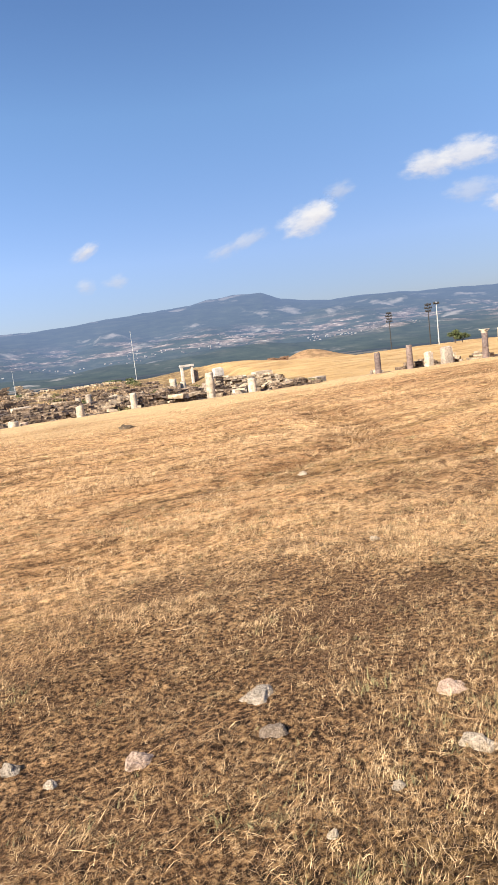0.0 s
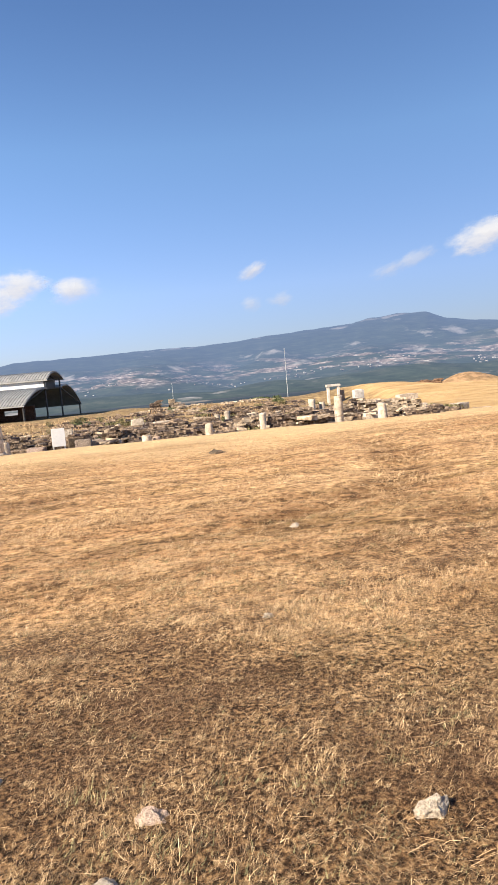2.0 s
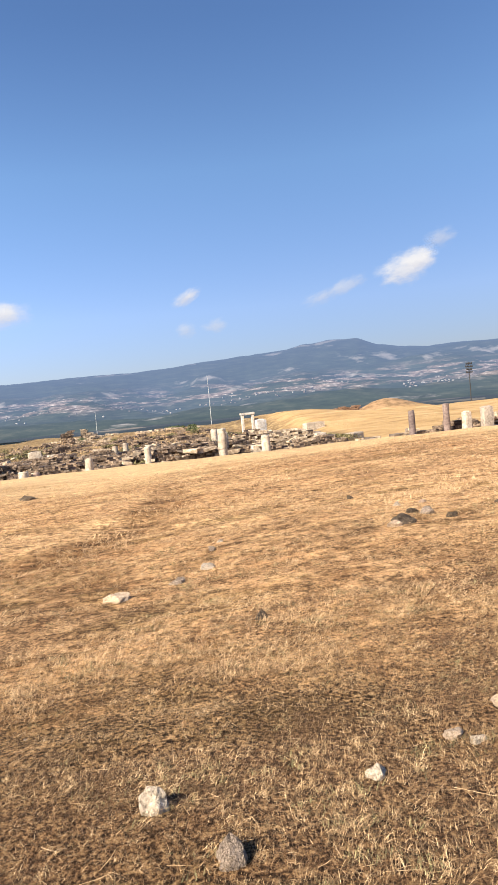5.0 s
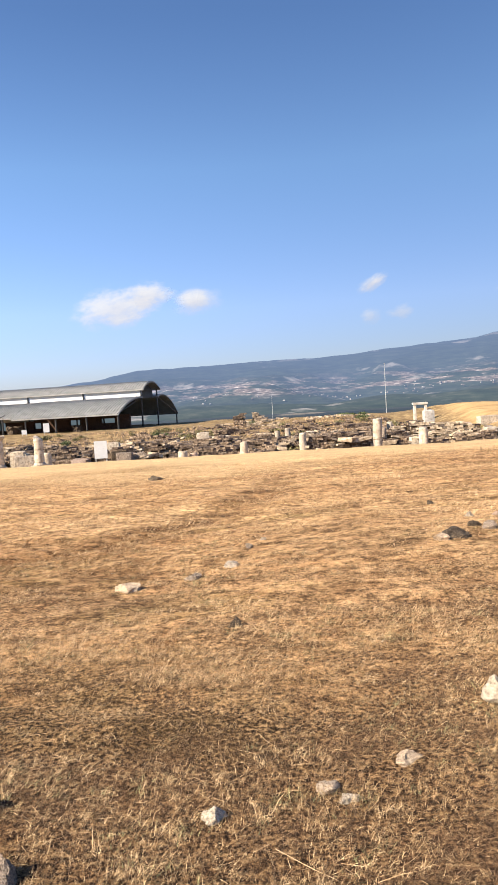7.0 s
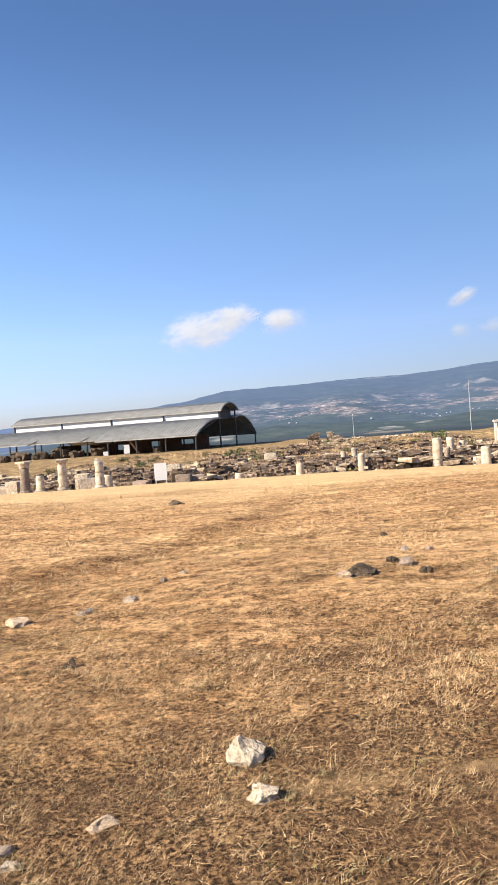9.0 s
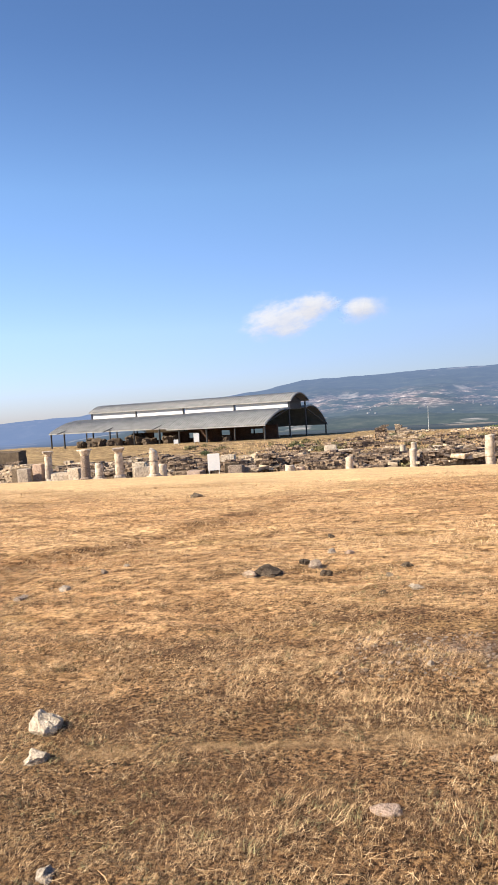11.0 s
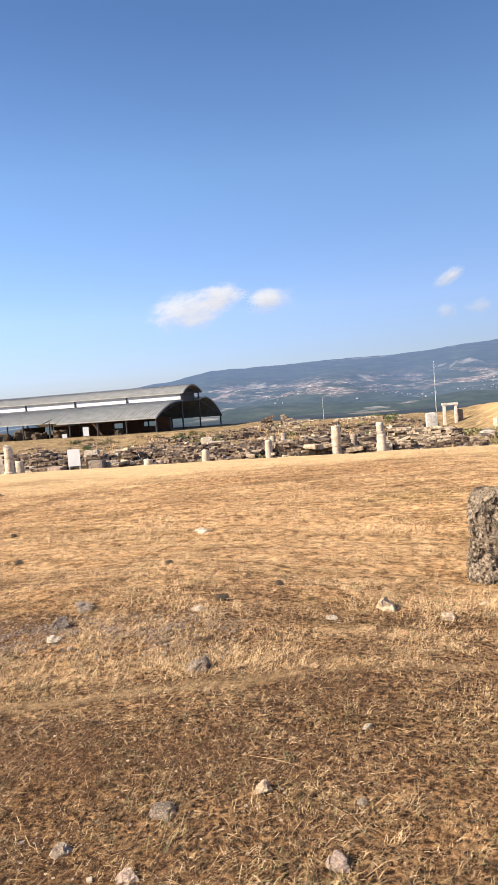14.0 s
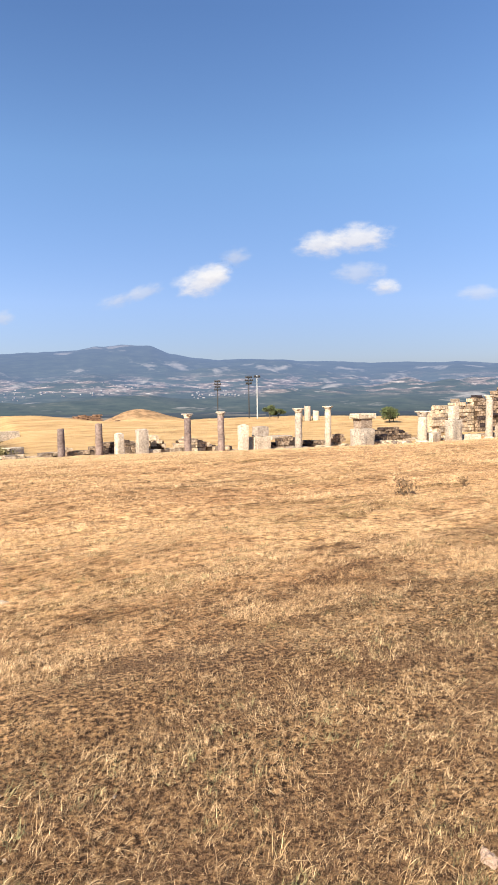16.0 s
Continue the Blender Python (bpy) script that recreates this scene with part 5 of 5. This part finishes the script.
# ---------------------------------------------------------------- shrubs, trees, tufts
def leaf_cloud(bm_rng, n, centre, radii, size, hollow=0.4):
    d = bm_rng.normal(size=(n, 3))
    d /= np.linalg.norm(d, axis=1)[:, None]
    r = hollow + (1 - hollow) * bm_rng.random((n, 1)) ** 0.6
    lump = 0.75 + 0.5 * bm_rng.random((n, 1))
    c = np.array(centre) + d * r * lump * np.array(radii)
    a, b = bm_rng.normal(size=(n, 3)), bm_rng.normal(size=(n, 3))
    a /= np.linalg.norm(a, axis=1)[:, None]
    b = np.cross(a, b)
    b /= np.linalg.norm(b, axis=1)[:, None]
    s = size * bm_rng.uniform(0.6, 1.4, (n, 1))
    v = np.stack([c - a * s, c + b * s * 0.5, c + a * s, c - b * s * 0.5], 1).reshape(-1, 3)
    return v, np.arange(4 * n).reshape(n, 4)


def tree(x, y, h, spread, label, seed):
    rg = np.random.default_rng(seed)
    ob = thing("tree", label, "tree", pose(x, y, tz(x, y) - 0.1), "far trees")
    bm = bmesh.new()
    rod(bm, (0, 0, 0), (0.1, 0, h * 0.45), 0.13 * h / 3, 8, 0.08 * h / 3)
    clumps = []
    for k in range(9):
        a, up = rg.uniform(0, 6.28), rg.uniform(0.4, 0.88)
        tip = (math.cos(a) * spread * rg.uniform(0.2, 0.75), math.sin(a) * spread * rg.uniform(0.2, 0.75), h * up)
        rod(bm, (0.08, 0, h * 0.3), tip, 0.05 * h / 3, 6, 0.02)
        clumps.append(tip)
    part("trunk", bm, BARK, ob)
    vs, fs, n0 = [], [], 0
    for tip in clumps:
        v, f = leaf_cloud(rg, 260, tip, (spread * 0.42, spread * 0.42, h * 0.17), 0.10)
        vs.append(v), fs.append(f + n0)
        n0 += len(v)
    part("crown", link_mesh("crown", np.concatenate(vs).tolist(), np.concatenate(fs).tolist(), LEAF), LEAF, ob, "dark green sparse leafy crown")
    return ob


tree(85.2, 75.5, 2.3, 1.5, "small dark green tree among the right hand ruins".replace("right hand ", ""), 1)
tree(86.8, 76.5, 1.5, 1.1, "low dark green bush tree beside a small tree", 2)
tree(88.1, 112, 2.6, 1.4, "small dark green tree on the crest of the meadow", 3)
tree(90.6, 113, 1.9, 1.5, "low green tree on the crest of the meadow", 4)


def shrub(x, y, r, h, material, label, seed, n=320):
    rg = np.random.default_rng(seed)
    v, f = leaf_cloud(rg, n, (0, 0, h * 0.45), (r, r, h * 0.55), r * 0.12, 0.2)
    ob = new("shrub", link_mesh("shrub", v.tolist(), f.tolist(), material))
    ob.matrix_world = pose(x, y, tz(x, y))
    return tagged(ob, label, "shrub", "shrubs among the ruins")


shrub_rng = np.random.default_rng(5)
for k in range(46):
    sx, sy = shrub_rng.uniform(-24, 26), shrub_rng.uniform(45, 100)
    dry = shrub_rng.random() < 0.72
    shrub(sx, sy, shrub_rng.uniform(0.4, 1.1), shrub_rng.uniform(0.4, 0.9), WEED if dry else LEAF, "dry yellowish shrub growing among ruined walls" if dry else "dark green shrub growing among ruined walls", k)
shrub(24.0, 106, 0.7, 0.6, LEAF, "dark green bush on the crest of the bank", 60, 700)
shrub(21.5, 107, 1.4, 0.3, LEAF, "long dark bush on the crest of the bank", 61, 700)
for k in range(9):
    shrub(28.2 + 0.5 * math.sin(k * 2.1), 53 + 5 * k, 1.1, 0.4, WEED, "pale green weeds along the sunken lane", 70 + k, 420)
shrub(25.4, 8.0, 0.20, 0.30, BROWN_STRAW, "dry brown thistle clump in the field", 90, 260)
shrub(26.9, 8.2, 0.12, 0.17, BROWN_STRAW, "dry brown thistle clump in the field", 91, 200)


# ---------------------------------------------------------------- village houses far across the valley
rg = np.random.default_rng(33)
hv, hf, n0 = [], [], 0
for lo, hi, r_lo, r_hi, count in ((9, 22, 2700, 3100, 60), (26, 36, 2600, 3000, 70), (-6, 8, 2600, 3100, 40), (40, 52, 2500, 2900, 24)):
    a, r = np.radians(rg.uniform(lo, hi, count)), rg.uniform(r_lo, r_hi, count)
    cl = np.clip((r - 1700) / 2600, 0, 1)
    tp = 4300 * np.tan(np.radians(np.interp(np.degrees(a), RIDGE_AT, RIDGE_UP))) + 1.6
    x, y = r * np.sin(a), r * np.cos(a)
    z = -64 + (tp + 64) * (0.30 * smooth(cl, 0, 0.62)) + fractal(x / 420, y / 420, 5) * 75 * smooth(cl, 0.05, 0.5) + 1
    s = np.stack([rg.uniform(4, 9, count), rg.uniform(4, 7, count), rg.uniform(2.5, 5, count)], -1)
    v, f = cubes(np.stack([x, y, z], -1), s, rg.uniform(0, 3, count), 0.02, rg)
    hv += v
    hf += (np.array(f) + n0).tolist()
    n0 += len(v)
tagged(new("backdrop_village", link_mesh("backdrop_village", hv, hf, VILLAGE)), "scattered pale village houses across the valley", "village", kind="stuff")


# ---------------------------------------------------------------- stones on the field
stone(3.77, 3.12, 0.16, 0.06, "pale")
stone(3.74, 2.84, 0.12, 0.06, "grey")
stone(4.50, 2.72, 0.13, 0.05, "pink")
stone(4.35, 2.36, 0.13, 0.06, "pale")
stone(3.22, 2.96, 0.11, 0.07, "pink")
stone(2.88, 3.04, 0.06, 0.04, "pale")
stone(2.73, 3.23, 0.09, 0.07, "pale")
stone(6.06, 7.42, 0.13, 0.05, "pale")
stone(5.28, 4.61, 0.08, 0.04, "pale")
stone(6.33, 18.87, 0.40, 0.17, "dark")
stone(3.67, 2.23, 0.04, 0.04, "pale")
stone(3.97, 2.32, 0.05, 0.04, "pale")
stone(5.52, 2.45, 0.14, 0.09, "pale")
stone(6.95, 2.73, 0.10, 0.06, "pink")
stone(8.03, 3.00, 0.14, 0.14, "pale")
stone(8.26, 2.63, 0.13, 0.13, "grey")
stone(9.04, 3.01, 0.11, 0.08, "pale")
stone(9.53, 3.20, 0.12, 0.06, "tan")
stone(8.00, 6.41, 0.26, 0.11, "tan")
stone(8.94, 6.90, 0.16, 0.09, "pale")
stone(9.05, 5.16, 0.10, 0.08, "dark")
stone(11.18, 7.06, 0.30, 0.14, "dark")
stone(11.48, 9.42, 0.11, 0.08, "dark")
stone(11.77, 7.08, 0.13, 0.08, "dark")
stone(9.26, 7.81, 0.08, 0.05, "pale")
stone(9.93, 3.38, 0.15, 0.035, "tan")
stone(10.55, 3.86, 0.20, 0.17, "pale")
stone(10.66, 3.54, 0.20, 0.09, "pale")
stone(11.66, 8.26, 0.13, 0.09, "pale")
stone(11.89, 8.02, 0.10, 0.06, "pink")
stone(11.60, 7.38, 0.17, 0.11, "grey")
stone(12.54, 7.34, 0.13, 0.06, "dark")
stone(12.39, 7.03, 0.08, 0.06, "grey")
stone(12.39, 6.27, 0.08, 0.05, "dark")
stone(12.66, 6.36, 0.14, 0.06, "pale")
stone(12.60, 3.12, 0.13, 0.04, "pink")
stone(11.29, 2.59, 0.10, 0.06, "pale")
stone(8.61, 6.59, 0.18, 0.10, "grey")
stone(9.11, 7.52, 0.11, 0.06, "grey")
stone(15.17, 4.32, 0.18, 0.09, "grey")
stone(14.30, 9.00, 0.25, 0.07, "pale")
stone(14.40, 6.71, 0.13, 0.06, "dark")
stone(15.13, 5.48, 0.12, 0.08, "dark")
stone(14.98, 5.22, 0.10, 0.06, "pale")
stone(14.02, 5.42, 0.23, 0.08, "grey")
stone(14.00, 5.01, 0.16, 0.10, "grey")
stone(14.04, 4.79, 0.12, 0.06, "pale")
stone(15.54, 5.90, 0.09, 0.06, "dark")
stone(15.30, 2.88, 0.14, 0.06, "grey")
stone(14.95, 2.67, 0.09, 0.06, "tan")
stone(15.26, 2.51, 0.09, 0.05, "pink")
stone(16.40, 5.43, 0.17, 0.12, "tan")
stone(14.03, 2.80, 0.20, 0.04, "pink")
stone(16.82, 5.24, 0.12, 0.08, "tan")
stone(15.98, 5.15, 0.09, 0.05, "pale")
stone(15.71, 3.01, 0.09, 0.06, "tan")
stone(16.03, 2.58, 0.09, 0.06, "pink")
stone(16.35, 2.40, 0.08, 0.06, "pale")
stone(16.92, 3.35, 0.10, 0.05, "pink")
stone(17.14, 5.63, 0.08, 0.04, "pale")
stone(19.21, 6.04, 0.13, 0.04, "pale")
stone(19.98, 1.72, 0.09, 0.05, "pink")
stone(16.17, 3.55, 0.06, 0.03, "pale")
stone(16.12, 2.92, 0.04, 0.03, "pale")
stone(13.09, 3.62, 0.07, 0.04, "tan")
stone(12.79, 4.62, 0.06, 0.05, "pale")
stone(16.46, 4.84, 0.08, 0.04, "red")
stone(9.63, 3.11, 0.10, 0.05, "pale")
stone(11.00, 6.94, 0.17, 0.08, "tan")
stone(11.48, 7.48, 0.15, 0.08, "dark")


# ---------------------------------------------------------------- dry grass
def grass(name, count, x_lo, x_hi, y_lo, y_hi, length, width, material, label, seed, lie=(0.5, 1.35), bare=0.35, fan=(0.0, 0.0), wave=1.0):
    """Bent straw blades over a stretch of the field: thinner where the soil shows."""
    rg = np.random.default_rng(seed)
    n = int(count * 2.2)
    y = rg.uniform(y_lo, y_hi, n)
    x = rg.uniform(0, 1, n) * ((x_hi + fan[1] * (y - y_lo)) - (x_lo - fan[0] * (y - y_lo))) + x_lo - fan[0] * (y - y_lo)
    thick = 0.55 * value_noise(x * 1.1 * wave, y * 2.0 * wave) + 0.45 * value_noise(x * 4.1 * wave + 50, y * 5.3 * wave)
    keep = rg.random(n) < np.clip((thick - bare) * 3.2, 0.06, 1)
    x, y, thick = x[keep][:count], y[keep][:count], thick[keep][:count]
    n = len(x)
    L = length * rg.lognormal(0, 0.4, n) * (0.7 + 0.6 * thick)
    lean = rg.uniform(*lie, n)
    az_ = rg.normal(0.25, 1.1, n) + np.pi * (rg.random(n) < 0.4)
    dirx, diry = np.cos(az_), np.sin(az_)
    root = np.stack([x, y, terrain(x, y) - 0.004], -1)
    h1, h2 = L * 0.55, L * 0.45
    l1, l2 = lean * 0.75, np.minimum(lean * 1.2, 1.62)
    p1 = root + np.stack([dirx * np.sin(l1) * h1, diry * np.sin(l1) * h1, np.cos(l1) * h1], -1)
    p2 = p1 + np.stack([dirx * np.sin(l2) * h2, diry * np.sin(l2) * h2, np.cos(l2) * h2], -1)
    w = width * rg.uniform(0.6, 1.4, n)[:, None]
    spin = rg.uniform(-0.9, 0.9, n)
    side = np.stack([-diry * np.cos(spin), dirx * np.cos(spin), np.sin(spin)], -1) * w * 0.5
    v = np.stack([root - side, root + side, p1 - side * 0.85, p1 + side * 0.85, p2], 1).reshape(-1, 3)
    k = 5 * np.arange(n)[:, None]
    tri = np.concatenate([k + [0, 1, 3], k + [0, 3, 2], k + [2, 3, 4]], 1).reshape(-1, 3)
    me = bpy.data.meshes.new(name)
    me.vertices.add(len(v))
    me.vertices.foreach_set("co", v.ravel())
    me.loops.add(tri.size)
    me.loops.foreach_set("vertex_index", tri.ravel().astype(np.int32))
    me.polygons.add(len(tri))
    me.polygons.foreach_set("loop_start", np.arange(0, tri.size, 3, dtype=np.int32))
    me.materials.append(material)
    me.update(calc_edges=True)
    return tagged(new(name, me), label, "grass", kind="stuff")


def triangles(name, v, tri, material, label):
    me = bpy.data.meshes.new(name)
    me.vertices.add(len(v))
    me.vertices.foreach_set("co", v.ravel())
    me.loops.add(tri.size)
    me.loops.foreach_set("vertex_index", tri.ravel().astype(np.int32))
    me.polygons.add(len(tri))
    me.polygons.foreach_set("loop_start", np.arange(0, tri.size, 3, dtype=np.int32))
    me.materials.append(material)
    me.update(calc_edges=True)
    return tagged(new(name, me), label, "grass", kind="stuff")


def turf(name, count, blades, x_lo, x_hi, y_lo, y_hi, length, width, spread, material, label, seed, bare, fan, lie=1.15, bent=False, lean_to=0.25, ease=1.2, low=0.06):
    """Combed dry grass: clumps of thin blades laid over by wind and feet, each clump in its own direction."""
    rg = np.random.default_rng(seed)
    n = int(count * 2.2)
    y = y_lo + (y_hi - y_lo) * rg.random(n) ** ease
    lo, hi = x_lo - fan[0] * (y - y_lo), x_hi + fan[1] * (y - y_lo)
    x = lo + (hi - lo) * rg.random(n)
    thick = 0.38 * value_noise(x * 0.9 + 21, y * 1.6 + 4) + 0.32 * value_noise(x * 3.3, y * 5.2) + 0.30 * value_noise(x * 9.5 + 60, y * 12.5 + 7)
    # thinner on the trodden brown patches beside the walk
    thick = thick - hill(x, y, 3.0, 2.4, 0.15, 2.2) - hill(x, y, 20.3, 2.9, 0.08, 2.0)
    keep = rg.random(n) < np.clip((thick - bare) * 4.5, low, 1)
    x, y, thick = x[keep][:count], y[keep][:count], thick[keep][:count]
    n = len(x)
    m = n * blades
    swirl = lean_to + 2.6 * (value_noise(x * 0.45 + 3, y * 0.6 + 8) - 0.5) + 2.4 * (value_noise(x * 2.1 + 40, y * 2.9) - 0.5) + np.pi * (rg.random(n) < 0.22) + rg.normal(0, 0.35, n)
    size = rg.lognormal(0, 0.3, n) * (0.65 + 0.7 * thick)
    rep = lambda a: np.repeat(a, blades)
    bx, by = rep(x) + rg.normal(0, spread, m), rep(y) + rg.normal(0, spread * 0.8, m)
    root = np.stack([bx, by, terrain(bx, by) + rg.random(m) ** 2 * 0.012 - 0.004], -1)
    turn = rep(swirl) + rg.normal(0, 0.75, m)
    lean = np.clip(rg.normal(lie, 0.26, m), 0.05, 1.5)
    L = length * rep(size) * rg.uniform(0.45, 1.35, m)
    across = rg.normal(0, 0.45, m)
    side = np.stack([-np.sin(turn), np.cos(turn), across], -1) * (width * rg.uniform(0.55, 1.5, m))[:, None] * 0.5
    along = lambda a: np.stack([np.cos(turn) * np.sin(a), np.sin(turn) * np.sin(a), np.cos(a)], -1)
    if bent:
        mid = root + along(lean * 0.8) * (L * 0.5)[:, None]
        tip = mid + along(np.minimum(lean * 1.25, 1.66)) * (L * 0.55)[:, None]
        v = np.stack([root - side, root + side, mid - side * 0.8, mid + side * 0.8, tip], 1).reshape(-1, 3)
        k = 5 * np.arange(m)[:, None]
        tri = np.concatenate([k + [0, 1, 3], k + [0, 3, 2], k + [2, 3, 4]], 1).reshape(-1, 3)
    else:
        v = np.stack([root - side, root + side, root + along(lean) * L[:, None]], 1).reshape(-1, 3)
        tri = np.arange(3 * m).reshape(-1, 3)
    return triangles(name, v, tri, material, label)


def straws(name, count, x_lo, x_hi, y_lo, y_hi, length, width, material, label, seed, fan, loft=0.03):
    """Long broken stems lying loose across the turf, slightly bowed."""
    rg = np.random.default_rng(seed)
    y = y_lo + (y_hi - y_lo) * rg.random(count) ** 1.2
    lo, hi = x_lo - fan[0] * (y - y_lo), x_hi + fan[1] * (y - y_lo)
    x = lo + (hi - lo) * rg.random(count)
    L, turn = length * rg.lognormal(0, 0.45, count), rg.normal(0.1, 0.8, count)
    d = np.stack([np.cos(turn), np.sin(turn)], -1) * L[:, None] * 0.5
    side = np.stack([-np.sin(turn), np.cos(turn), rg.normal(0, 0.3, count)], -1) * (width * rg.uniform(0.7, 1.4, count))[:, None] * 0.5
    bow = rg.normal(0, 0.08, count) * L
    rows = []
    for u in (-1.0, 0.0, 1.0):
        px, py = x + d[:, 0] * u, y + d[:, 1] * u
        px, py = px - np.sin(turn) * bow * (1 - u * u), py + np.cos(turn) * bow * (1 - u * u)
        rows.append(np.stack([px, py, terrain(px, py) + 0.012 + loft * rg.random(count)], -1))
    v = np.stack([rows[0] - side, rows[0] + side, rows[1] - side, rows[1] + side, rows[2]], 1).reshape(-1, 3)
    k = 5 * np.arange(count)[:, None]
    tri = np.concatenate([k + [0, 1, 3], k + [0, 3, 2], k + [2, 3, 4]], 1).reshape(-1, 3)
    return triangles(name, v, tri, material, label)


turf("dry_grass", 26000, 9, 0.8, 21.5, 1.3, 4.8, 0.048, 0.0014, 0.022, STRAW, "combed mat of short dry straw grass in the near field", 31, 0.27, (0.3, 0.8), 1.15, True, ease=1.0)
turf("dry_grass", 34000, 7, 0.8, 21.5, 1.3, 4.8, 0.030, 0.0014, 0.035, STRAW, "short broken dry straw in the near field", 36, 0.2, (0.3, 0.8), 1.1, ease=1.0)
turf("dry_grass", 40000, 8, 0.8, 21.5, 1.3, 5.4, 0.034, 0.0017, 0.030, BROWN_STRAW, "withered brown grass stubble in the near field", 39, 0.0, (0.3, 0.8), 0.85, ease=1.0)
turf("dry_grass", 55000, 7, -0.2, 23.5, 4.2, 9.5, 0.046, 0.0028, 0.022, PALE_STRAW, "combed mat of pale short straw grass in the field", 32, 0.36, (0.7, 1.1), 1.05, ease=1.25, low=0.03)
turf("dry_grass", 38000, 6, -4.5, 30, 8.5, 24, 0.060, 0.0062, 0.045, PALE_STRAW, "pale tufts of dry grass down the field", 34, 0.40, (0.72, 1.12), 1.0, ease=1.3, low=0.02)
turf("dry_weeds", 7000, 12, 0.5, 23, 1.4, 8.0, 0.030, 0.0042, 0.028, WEED, "olive brown dry weeds in the turf", 35, 0.46, (0.5, 0.8), 0.8)
turf("dry_stalks", 900, 7, 1.0, 21.5, 1.5, 5.0, 0.075, 0.0019, 0.03, STRAW, "upright dry grass stalks in the near field", 38, 0.52, (0.3, 0.8), 0.7, True)
straws("dry_straw", 15000, 0.5, 22, 1.3, 6.5, 0.09, 0.0016, PALE_STRAW, "long dry stems fallen over the turf", 15, (0.4, 0.8), 0.012)
grass("lane_weeds", 8000, 24.6, 26.6, 48.5, 78, 0.18, 0.04, LANE_WEED, "yellow green dry weeds filling the sunken lane", 17, (0.1, 0.9), 0.1, fan=(-0.19, 0.21), wave=0.3)
grass("dry_grass", 9000, -24, 27, 43.5, 104, 0.26, 0.05, PALE_STRAW, "dry yellow grass growing among the ruins", 7, (0.1, 0.9), 0.5, wave=0.2)
